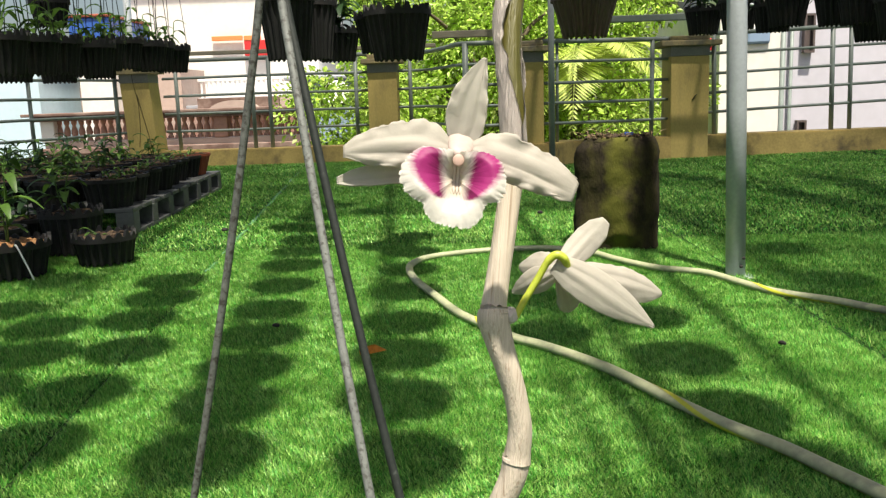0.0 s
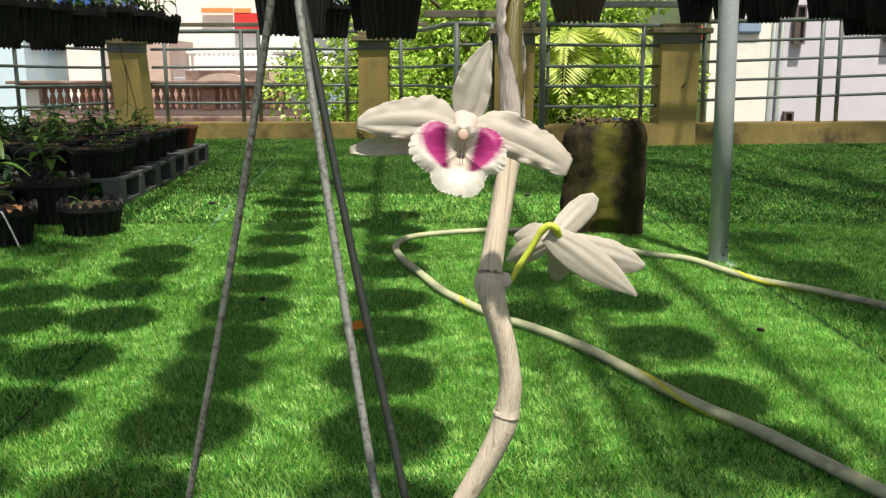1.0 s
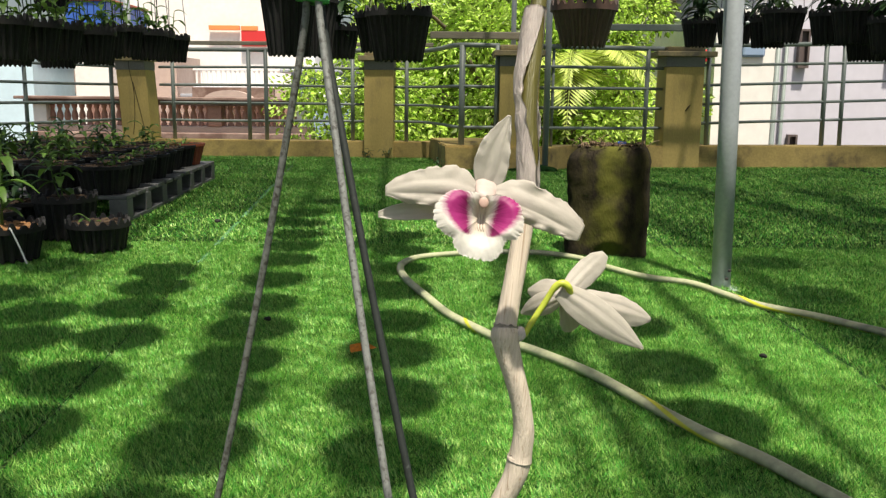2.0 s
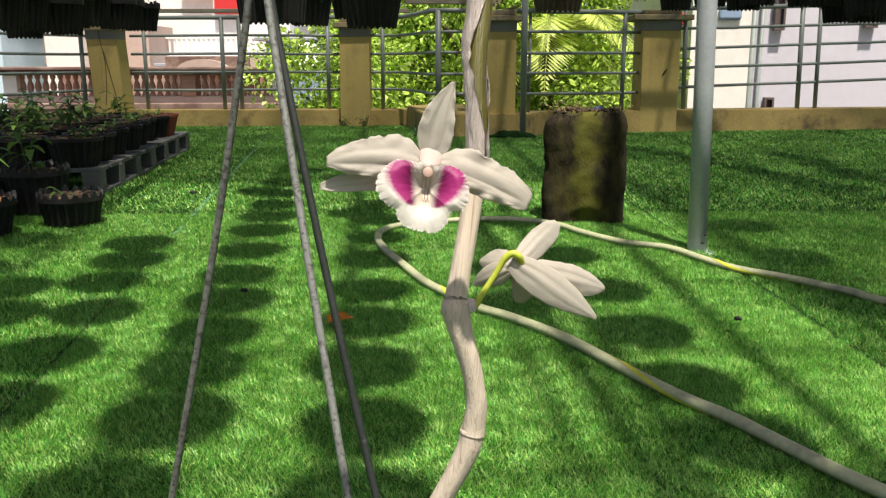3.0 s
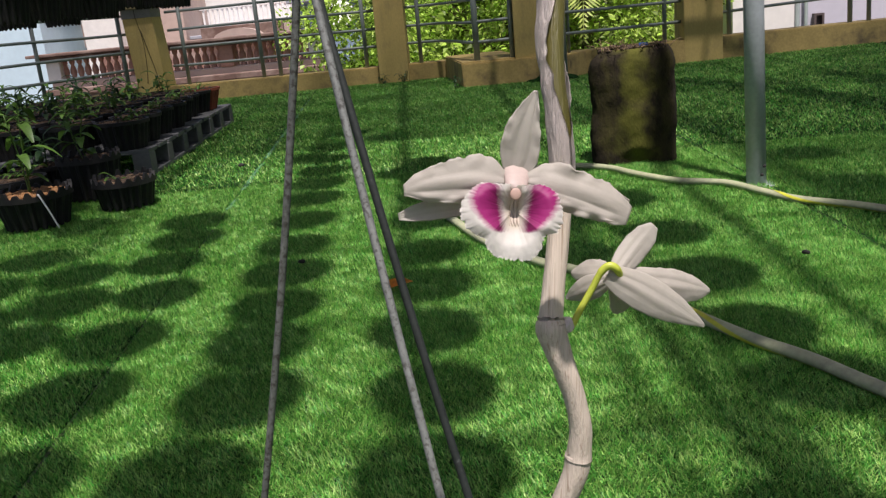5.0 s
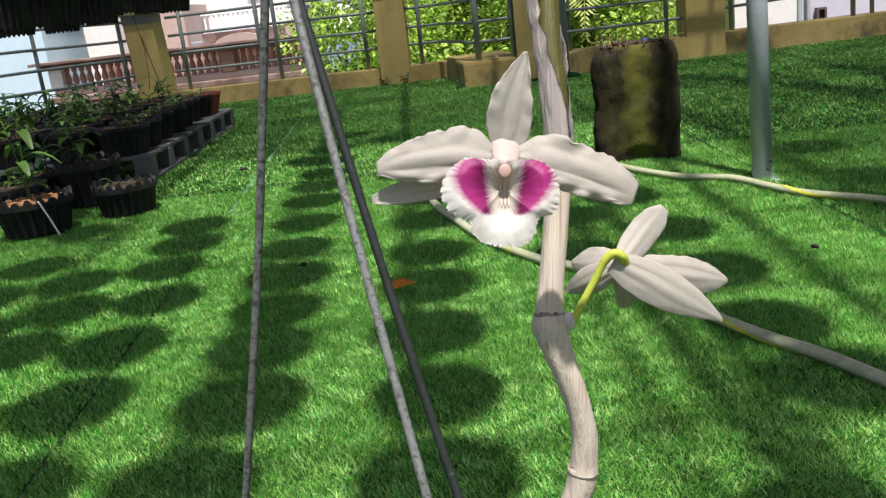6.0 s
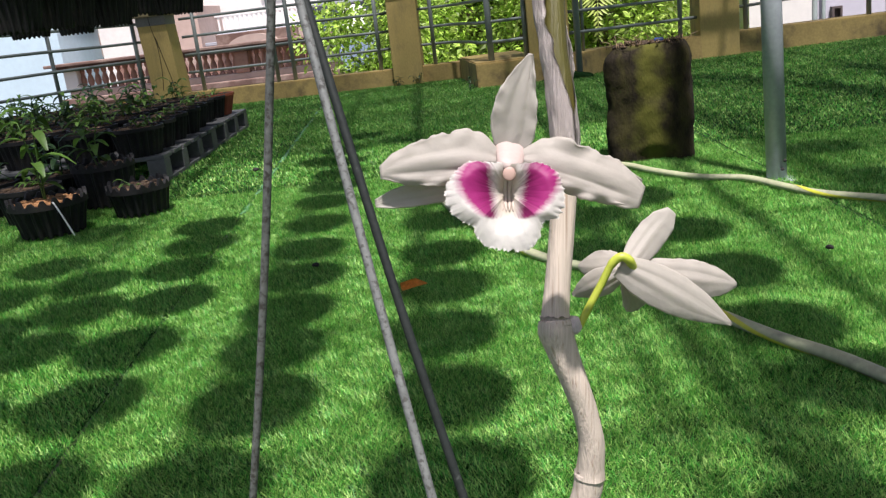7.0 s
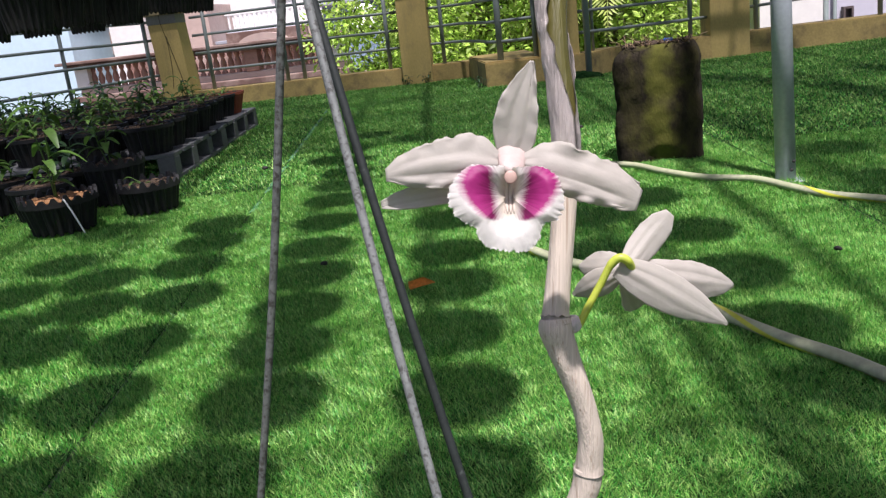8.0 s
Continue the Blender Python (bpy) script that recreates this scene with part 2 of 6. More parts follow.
NET_TAPE = material("green_net_tape", (0.06, 0.30, 0.09), 0.55, scale=90, vary=0.25, fine=600, bump=0.3)
STALK = material("tan_dry_stalk", (0.22, 0.15, 0.08), 0.8, scale=40, vary=0.3, fine=150)
DRY_LEAF = material("dry_orange_leaf", (0.80, 0.33, 0.05), 0.6, scale=40, vary=0.3, fine=150, trans=0.3)
PITCH = material("dark_debris", (0.02, 0.018, 0.015), 0.9, scale=60, vary=0.4)
WHITE_WALL = material("white_render", (0.78, 0.76, 0.80), 0.85, scale=0.8, vary=0.07, fine=9, bump=0.1, spots=(0.62, 0.60, 0.62), spot_scale=0.7)
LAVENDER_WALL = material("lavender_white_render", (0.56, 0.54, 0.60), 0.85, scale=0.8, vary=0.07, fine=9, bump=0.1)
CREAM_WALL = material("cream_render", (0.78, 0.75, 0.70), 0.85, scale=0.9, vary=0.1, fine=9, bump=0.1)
PINK_WALL = material("pinkish_render", (0.44, 0.34, 0.295), 0.85, scale=0.9, vary=0.12, fine=9, bump=0.1)
BLUE_WALL = material("pale_blue_render", (0.54, 0.69, 0.76), 0.85, scale=0.9, vary=0.08, fine=9)
RED_WALL = material("old_red_render", (0.24, 0.135, 0.105), 0.85, scale=2.0, vary=0.4, fine=14, bump=0.2, spots=(0.38, 0.31, 0.27), spot_scale=2.2)
MAROON = material("brown_cornice_paint", (0.13, 0.075, 0.058), 0.8, scale=2, vary=0.25, fine=12, spots=(0.28, 0.20, 0.165), spot_scale=2.5)
BALUSTER = material("pinkish_baluster", (0.40, 0.22, 0.165), 0.8, scale=4, vary=0.2, fine=20)
GREY_ROOF = material("grey_sheet_roof", (0.34, 0.36, 0.40), 0.5, scale=1.2, vary=0.12, fine=8)
BLUE_ROOF = material("blue_sheet_roof", (0.03, 0.10, 0.38), 0.5, scale=1.2, vary=0.12, fine=8)
RED_SIGN = material("red_sign_paint", (0.55, 0.03, 0.03), 0.5, scale=2, vary=0.1)
ORANGE_SIGN = material("orange_sign_paint", (0.8, 0.25, 0.08), 0.5, scale=2, vary=0.1)
SIGN_WHITE = material("sign_white", (0.8, 0.78, 0.75), 0.5, vary=0.05)
SHUTTER = material("brown_shutter", (0.10, 0.075, 0.07), 0.6, vary=0.2)
GLASS_DARK = material("dark_window_glass", (0.05, 0.06, 0.07), 0.12, vary=0.1)
BARK = material("tree_bark", (0.12, 0.09, 0.06), 0.9, scale=6, vary=0.35, fine=40, bump=0.6, stretch=(2, 2, 0.4))
# the paler share of tree leaves paints in sunlit sparkle
TREE_LEAF = pale_mix(island_tint(material("sunny_tree_leaf", (0.32, 0.48, 0.065), 0.45, scale=1.2, vary=0.4, fine=10, trans=0.45), 0.8), (0.60, 0.78, 0.18), 0.35)
PALM_LEAF = island_tint(material("palm_leaf", (0.46, 0.56, 0.12), 0.45, scale=1.2, vary=0.25, fine=10, trans=0.4), 0.4)
LAND = material("far_ground", (0.13, 0.12, 0.09), 0.9, scale=0.06, vary=0.3, fine=1.0)
SLAB = material("concrete_slab", (0.28, 0.26, 0.23), 0.9, scale=2, vary=0.2, fine=30, bump=0.2)

# ---------------------------------------------------------------- ground
rng = np.random.default_rng(7)


def row_lean(x):
    """How far the turf rolls and the pot rows run off the fence's square, per metre along y."""
    return -0.0717 + 0.0484 * x


def land():
    bm = bmesh.new()
    bmesh.ops.create_grid(bm, x_segments=24, y_segments=24, size=2500, matrix=Matrix.Translation((0, 900, -6.5)))
    ob = bm_object("ground", bm, LAND, False)
    return tagged(ob, "dusty brown town ground far below the terrace", "ground", kind="structure")


def terrace():
    bm = bmesh.new()
    add_box(bm, (-7, -5, -0.4), (7, 8.9, -0.006))
    ob = bm_object("floor", bm, SLAB, False)
    return tagged(ob, "grey concrete roof terrace slab under the turf", "floor", kind="structure")


def turf_sheet(name, x0, x1, y0, y1, lift):
    """A roll of artificial turf, its edges slightly wavy."""
    bm = bmesh.new()
    nx, ny = max(2, int((x1 - x0) / 0.12)), int((y1 - y0) / 0.12)
    grid = []
    for j in range(ny + 1):
        y = y0 + (y1 - y0) * j / ny
        row = []
        for i in range(nx + 1):
            u = i / nx
            x = x0 + (x1 - x0) * u
            x += row_lean(x) * (y - 2)
            edge = min(u, 1 - u) * (x1 - x0)
            if edge < 0.001:
                x += 0.012 * noise.noise(Vector((x0 * 3 + u * 9, y * 1.7, 0)))
            z = lift + 0.004 * noise.noise(Vector((x * 1.3, y * 1.3, 3))) + (0.006 * (1 - edge / 0.12) if edge < 0.12 else 0) * max(0, noise.noise(Vector((y * 1.1, x0, 5))) + 0.3)
            row.append(bm.verts.new((x, y, z)))
        grid.append(row)
    for a, b in zip(grid, grid[1:]):
        for i in range(nx):
            bm.faces.new((a[i], a[i + 1], b[i + 1], b[i]))
    ob = bm_object(name, bm, TURF_BASE)
    return tagged(ob, "green artificial turf roll on the roof terrace", "artificial turf", "turf rolls", "structure")


def turf_pile(x0, x1, y0, y1, count, length, width, parent, seed):
    """Blades of turf as one mesh: each a tapered, leaning strip."""
    r = np.random.default_rng(seed)
    y = y0 + (y1 - y0) * r.random(count)
    x = x0 + (x1 - x0) * r.random(count)
    x = x + row_lean(x) * (y - 2)
    a = r.random(count) * 2 * np.pi
    clump = np.sin(x * 41 + 3 * np.sin(y * 23)) * np.sin(y * 37 + 2 * np.sin(x * 29))
    lean = a * 2.6 + 2.2 + 1.2 * clump
    ln = length * (0.65 + 0.6 * r.random(count))
    tilt = 0.25 + 0.95 * r.random(count)
    dx, dy = np.cos(lean), np.sin(lean)
    wx, wy = np.cos(a) * width / 2, np.sin(a) * width / 2
    v = np.zeros((count, 3, 3))
    v[:, 0] = np.stack([x - wx, y - wy, 0 * ln + 0.001], 1)
    v[:, 1] = np.stack([x + wx, y + wy, 0 * ln + 0.001], 1)
    v[:, 2] = np.stack([x + dx * ln * np.sin(tilt), y + dy * ln * np.sin(tilt), ln * np.cos(tilt)], 1)
    me = bpy.data.meshes.new("turf_blades")
    me.vertices.add(count * 3)
    me.vertices.foreach_set("co", v.reshape(-1))
    me.loops.add(count * 3)
    me.loops.foreach_set("vertex_index", np.arange(count * 3, dtype=np.int32))
    me.polygons.add(count)
    me.polygons.foreach_set("loop_start", np.arange(0, count * 3, 3, dtype=np.int32))
    me.update(calc_edges=True)
    me.materials.append(TURF)
    ob = new("turf_blades", me)
    ob.parent = parent
    return tagged(ob, kind="stuff")


land()
terrace()
turf_left = turf_sheet("turf_roll", -2.9, -0.692, -3.0, 8.15, 0.0)
turf_mid = turf_sheet("turf_roll", -0.687, 0.962, -3.0, 8.15, 0.0)
turf_right = turf_sheet("turf_roll", 0.967, 3.0, -3.0, 8.6, 0.0)
turf_edge = turf_sheet("turf_roll", 3.01, 6.2, -3.0, 8.6, 0.0)
for x0, x1, y0, y1, count, length, width, roll, seed in (
        (-0.685, 0.960, 0.70, 1.30, 220000, 0.014, 0.0018, turf_mid, 1), (-0.685, 0.960, 1.30, 2.0, 290000, 0.015, 0.0018, turf_mid, 21),
        (-0.685, 0.960, 2.0, 3.3, 320000, 0.016, 0.0024, turf_mid, 7), (-0.685, 0.960, 3.3, 8.0, 220000, 0.018, 0.0048, turf_mid, 2),
        (-1.6, -0.694, 1.2, 3.3, 210000, 0.017, 0.0028, turf_left, 3), (-1.2, -0.694, 0.75, 1.2, 50000, 0.015, 0.0022, turf_left, 23), (-2.4, -0.694, 3.3, 8.0, 100000, 0.018, 0.0060, turf_left, 4),
        (0.975, 1.9, 1.3, 3.3, 180000, 0.017, 0.0030, turf_right, 5), (0.975, 2.99, 3.3, 8.4, 120000, 0.018, 0.0060, turf_right, 6),
        (3.02, 4.8, 3.8, 8.4, 50000, 0.018, 0.0065, turf_edge, 8),
        (-0.68, 0.955, -3.0, 0.70, 40000, 0.019, 0.0075, turf_mid, 11), (-2.9, -1.2, 0.75, 1.2, 12000, 0.019, 0.0075, turf_left, 24), (-2.9, -0.70, -3.0, 0.75, 50000, 0.019, 0.0075, turf_left, 12),
        (-2.9, -1.6, 1.2, 3.3, 25000, 0.019, 0.0075, turf_left, 13), (0.975, 2.99, -3.0, 1.3, 50000, 0.019, 0.0075, turf_right, 14),
        (1.9, 2.99, 1.3, 3.3, 30000, 0.019, 0.0075, turf_right, 15), (3.02, 6.2, -3.0, 3.8, 70000, 0.019, 0.0090, turf_edge, 16),
        (4.8, 6.2, 3.8, 8.4, 30000, 0.019, 0.0090, turf_edge, 17)):
    turf_pile(x0, x1, y0, y1, count, length, width, roll, seed)
seam = bmesh.new()
for k in range(46):
    y = 2.9 + 0.085 * k
    if noise.noise(Vector((y * 4, 7, 0))) < -0.12:
        continue
    x = -0.69 + row_lean(-0.69) * (y - 2) + 0.006 * noise.noise(Vector((y * 3, 0, 0)))
    add_box(seam, (x - 0.008, y, 0.002), (x + 0.008, y + 0.086, 0.0065 + 0.002 * noise.noise(Vector((y * 5, 1, 0)))))
seam = bm_object("seam_tape", seam, material("pale_seam_tape", (0.07, 0.18, 0.09), 0.7, scale=20, vary=0.3, fine=120, spots=(0.05, 0.16, 0.06), spot_scale=18), False)
tagged(seam, "worn pale tape along the turf seam", "tape", kind="structure")


# ---------------------------------------------------------------- parapet and railing
def run_wall(name, pts, height, thick, mat, label, category):
    """A low wall along a line of plan points; its front lies on the line, its body behind it."""
    bm = bmesh.new()
    pts = [Vector((*p, 0)) for p in pts]
    rows = []
    for i, p in enumerate(pts):
        t = (pts[min(i + 1, len(pts) - 1)] - pts[max(i - 1, 0)]).normalized()
        nrm = Vector((-t.y, t.x, 0))
        b = p + nrm * thick
        rows.append([bm.verts.new(q) for q in (p, p + Vector((0, 0, height)), b + Vector((0, 0, height)), b)])
    for a, b in zip(rows, rows[1:]):
        for k in range(4):
            bm.faces.new((a[k], b[k], b[(k + 1) % 4], a[(k + 1) % 4]))
    bm.faces.new(rows[0])
    bm.faces.new(rows[-1][::-1])
    bmesh.ops.recalc_face_normals(bm, faces=bm.faces)
    bmesh.ops.bevel(bm, geom=[e for e in bm.edges if abs((e.verts[0].co - e.verts[1].co).z) < 1e-5 and e.verts[0].co.z > 0.01],
                    offset=0.008, segments=2, affect="EDGES")
    bmesh.ops.subdivide_edges(bm, edges=[e for e in bm.edges if e.calc_length() > 0.4], cuts=6)
    roughen(bm, 0.004, 0.25)
    return tagged(bm_object(name, bm, mat, False), label, category, kind="structure")


run_wall("parapet_1", [(-4.6, 4.0), (-3.9, 5.4), (-3.3, 6.9), (-3.0, 7.8), (-0.05, 7.8)], 0.15, 0.22, PLINTH,
         "stained ochre low parapet under the grey railing", "parapet")
run_wall("parapet_2", [(0.03, 6.66), (0.84, 6.66), (1.0, 6.9), (1.9, 7.08), (6.0, 7.62)], 0.18, 0.24, PLINTH,
         "stained ochre low parapet beside the white house", "parapet")
run_wall("parapet_3", [(-0.12, 7.78), (0.026, 6.68)], 0.19, 0.5, PLINTH, "ochre parapet block stepping forward at the bend", "parapet")


def column(name, x0, x1, y, depth, lean, label, tall=0.0, over=0.05):
    """An ochre gate-post like column: shaft, grey band and a slab cap."""
    ob = thing(name, (x0, y, 0), label, "column", "parapet columns", "structure")
    w = x1 - x0
    bm = bmesh.new()
    add_box(bm, (0, 0, 0), (w, depth, 0.785 + tall), 0.006)
    bmesh.ops.subdivide_edges(bm, edges=[e for e in bm.edges if e.calc_length() > 0.2], cuts=5)
    for v in bm.verts:
        v.co.x += lean * v.co.z
    roughen(bm, 0.003, 0.2, x0)
    part("shaft", bm, YELLOW, ob, "", False)
    part("grey_band", box((lean * 0.8 - 0.002, -0.002, 0.785 + tall), (w + lean * 0.8 + 0.002, depth + 0.002, 0.862 + tall), 0.003), BAND, ob, "grey painted band", False)
    bm = bmesh.new()
    add_box(bm, (lean * 0.85 - over, -0.05, 0.862 + tall), (w + lean * 0.85 + over, depth + 0.05, 0.905 + tall), 0.006)
    add_box(bm, (lean * 0.85 + 0.0, 0.0, 0.904 + tall), (w + lean * 0.85 - 0.0, depth - 0.0, 0.945 + tall), 0.01)
    roughen(bm, 0.003, 0.15, x0)
    part("cap", bm, CAP, ob, "weathered slab cap", False)
    return ob


column("column_1", -2.875, -2.615, 7.74, 0.26, -0.055, "ochre painted square column with stains, grey band and slab cap", -0.02)
column("column_2", -0.715, -0.455, 7.74, 0.30, 0.01, "ochre painted square column behind the hanging pots")
column("column_3", 0.44, 0.745, 6.70, 0.30, 0.0, "ochre column with peeling patch beside a grey pipe post", 0.01)
column("column_4", 1.795, 2.10, 7.06, 0.32, 0.0, "ochre column with greenish stains and wide slab cap", 0.03, 0.085)
part("scratch_mark", tube([(1.965, 7.055, 0.465), (1.985, 7.054, 0.495), (2.0, 7.055, 0.51)], 0.004, 6), PITCH, None)
tagged(bpy.data.objects["scratch_mark"], "small dark twig stuck on the ochre column", "twig")

for pts in (((-2.795, 7.735, 0.88), (-2.795, 7.728, 0.78), (-2.765, 7.733, 0.60), (-2.765, 7.733, 0.38), (-2.785, 7.73, 0.2)),
            ((-2.765, 7.728, 0.66), (-2.735, 7.732, 0.50), (-2.70, 7.733, 0.33), (-2.675, 7.73, 0.19))):
    tagged(part("cable", tube(spline(pts, 5), 0.0022, 6), PITCH), "thin dark cable hanging down the ochre column", "cable", "cables")

# a rumpled strip of turf left at the foot of the column
bm = bmesh.new()
bmesh.ops.create_icosphere(bm, subdivisions=4, radius=1, matrix=Matrix.Translation((0.70, 6.60, 0.0)) @ Matrix.Diagonal((0.19, 0.085, 0.055, 1)))
roughen(bm, 0.02, 0.06)
roughen(bm, 0.008, 0.015)
tagged(part("turf_offcut", bm, TURF_BASE, None, "", False), "rumpled dark green turf offcut at the column foot", "turf offcut")

RAIL_Z = (0.955, 0.795, 0.64, 0.48, 0.325)


def railing(name, pts, posts, label, up=0.0, rise=0.0):
    """Grey pipe railing: five rails along plan points, upright pipes standing on the parapet."""
    ob = thing(name, (pts[0][0], pts[0][1], 0.18), label, "railing", "terrace railings", "structure")
    o = Vector((pts[0][0], pts[0][1], 0.18))
    line = spline([(*p, 0) for p in pts], 6) if len(pts) > 2 else [Vector((*p, 0)) for p in pts]
    if len(line) == 2:
        line = [line[0].lerp(line[1], k / 8) for k in range(9)]
    for i, z in enumerate(RAIL_Z):
        wig = [p + Vector((0, 0.006 * noise.noise(p * 1.3 + Vector((0, 0, z * 9))),
                           z + up + rise * (p.x - pts[0][0]) + 0.008 * noise.noise(p * 0.9 + Vector((0, 5, z * 7))))) - o for p in line]
        part("rail", tube(wig, 0.019 if i == 0 else 0.0125, 10), RAIL, ob)
    for (x, y, r) in posts:
        part("post", tube([Vector((x, y, 0.14)) - o, Vector((x + (-0.02 if x > 2 else 0.004), y, 0.955 + up + rise * (x - pts[0][0]))) - o], r, 10), RAIL, ob)
    return ob


railing("railing", [(-4.5, 4.1), (-3.85, 5.4), (-3.27, 6.9), (-3.02, 7.7), (-2.87, 7.88)],
        [(-2.98, 7.78, 0.019), (-3.62, 5.95, 0.019), (-3.3, 6.85, 0.016)], "grey pipe railing curving round the terrace corner")
railing("railing", [(-2.58, 7.88), (-0.72, 7.88)], [(-2.46, 7.88, 0.018), (-1.77, 7.88, 0.019), (-1.615, 7.88, 0.019), (-0.83, 7.88, 0.018)],
        "grey pipe railing with paired uprights before the red house")
railing("railing", [(-0.46, 7.86), (-0.2, 7.8), (-0.02, 7.3), (0.13, 6.80), (0.44, 6.80)],
        [(-0.34, 7.86, 0.018), (0.15, 6.78, 0.024), (0.42, 6.78, 0.018)], "grey pipe railing bent forward before the trees")
railing("railing", [(0.745, 6.80), (0.85, 6.82), (1.3, 7.0), (1.795, 7.16)], [(1.655, 7.12, 0.018), (0.86, 6.84, 0.012)], "grey pipe railing before the palm and trees")
railing("railing", [(2.10, 7.21), (6.0, 7.73)], [(2.195, 7.22, 0.019), (3.21, 7.36, 0.020), (3.37, 7.38, 0.018), (4.5, 7.53, 0.020), (4.66, 7.55, 0.018)],
        "grey pipe railing before the white house wall", 0.035, 0.03)
beam = part("beam", box((-2.6, 7.90, 0.995), (-0.1, 7.95, 1.03), 0.006), BEAM, None, "", False)
tagged(beam, "weathered flat beam lying along the railing top", "beam", kind="structure")
beam = part("beam", box((-0.1, 6.86, 1.005), (0.60, 6.90, 1.06), 0.006), BEAM, None, "", False)
tagged(beam, "weathered flat beam above the bent railing", "beam", kind="structure")
beam = part("beam", box((0.86, 6.75, 1.07), (2.6, 6.79, 1.12), 0.006), RAIL, None, "", False)
tagged(beam, "grey painted square pipe beam beside the pole", "beam", kind="structure")

# ---------------------------------------------------------------- pipe frame that carries the hanging pots
ROOF_Z = 2.05
frame_rows = (-1.76, -1.38, -0.95, -0.36, 0.03, 0.62, 0.93, 1.3, 2.06, 2.43)


def lean_x(x, y):
    return x + row_lean(x) * (y - 2.5)


pole = thing("pole", (0.928, 2.622, 0), "grey painted steel pole standing on the turf", "pole", "", "structure")
part("shaft", tube([(0, 0, 0), (-0.010, 0, 0.5), (-0.045, 0, ROOF_Z)], 0.029, 24), POLE, pole)
part("base_plate", box((-0.05, -0.05, -0.002), (0.05, 0.05, 0.004), 0.001), POLE, pole)
for z, a in ((0.035, -1.3), (0.06, -1.0), (0.80, -0.9), (0.84, -1.15)):
    bm = bmesh.new()
    bmesh.ops.create_icosphere(bm, subdivisions=2, radius=0.006, matrix=Matrix.Translation((0.029 * math.cos(a), 0.029 * math.sin(a), z)) @ Matrix.Diagonal((1, 1, 0.8, 1)))
    part("bolt", bm, PITCH if z < 0.1 else POLE, pole)

for (x, y, r, lab) in ((0.80, 6.66, 0.024, "grey pipe post beside the ochre column"), (-2.98, 8.25, 0.03, "grey pipe post behind the ochre column"),
                       (0.56, 7.05, 0.02, "thin grey pipe post behind the column"), (-2.05, 0.2, 0.03, "grey pipe post of the pot frame"),
                       (2.9, 0.2, 0.03, "grey pipe post of the pot frame")):
    tagged(part("post", tube([(x, y, 0.0), (x, y, ROOF_Z)], r, 14), POLE), lab, "post", "frame posts", "structure")
for x in frame_rows:
    tagged(part("frame_pipe", tube([(lean_x(x, 0.05), 0.05, ROOF_Z), (lean_x(x, 6.7), 6.7, ROOF_Z)], 0.026 if 0 < x < 2 else 0.018, 10), RAIL),
           "grey frame pipe from which pots hang", "pipe", "frame pipes", "structure")
# two more pipes under the cross pipes, whose shade falls between the pot rows
for x, lean, r in ((0.511, -0.041, 0.015), (0.600, -0.075, 0.030)):
    tagged(part("frame_pipe", tube([(x - lean * 0.9, 0.08, ROOF_Z + 0.024 - r), (x - lean * -1.65, 2.64, ROOF_Z + 0.024 - r)], r, 10), RAIL),
           "grey frame pipe lying under the cross pipes", "pipe", "frame pipes", "structure")
for y in (0.42, 0.95, 1.5, 1.95, 2.62, 5.6, 6.66):
    tagged(part("cross_pipe", tube([(-5.0, y, ROOF_Z + 0.035), (5.0, y, ROOF_Z + 0.035)], 0.018 if y in (2.62, 5.6, 6.66) else 0.011, 10), RAIL), "grey cross pipe of the pot frame", "pipe", "cross pipes", "structure")


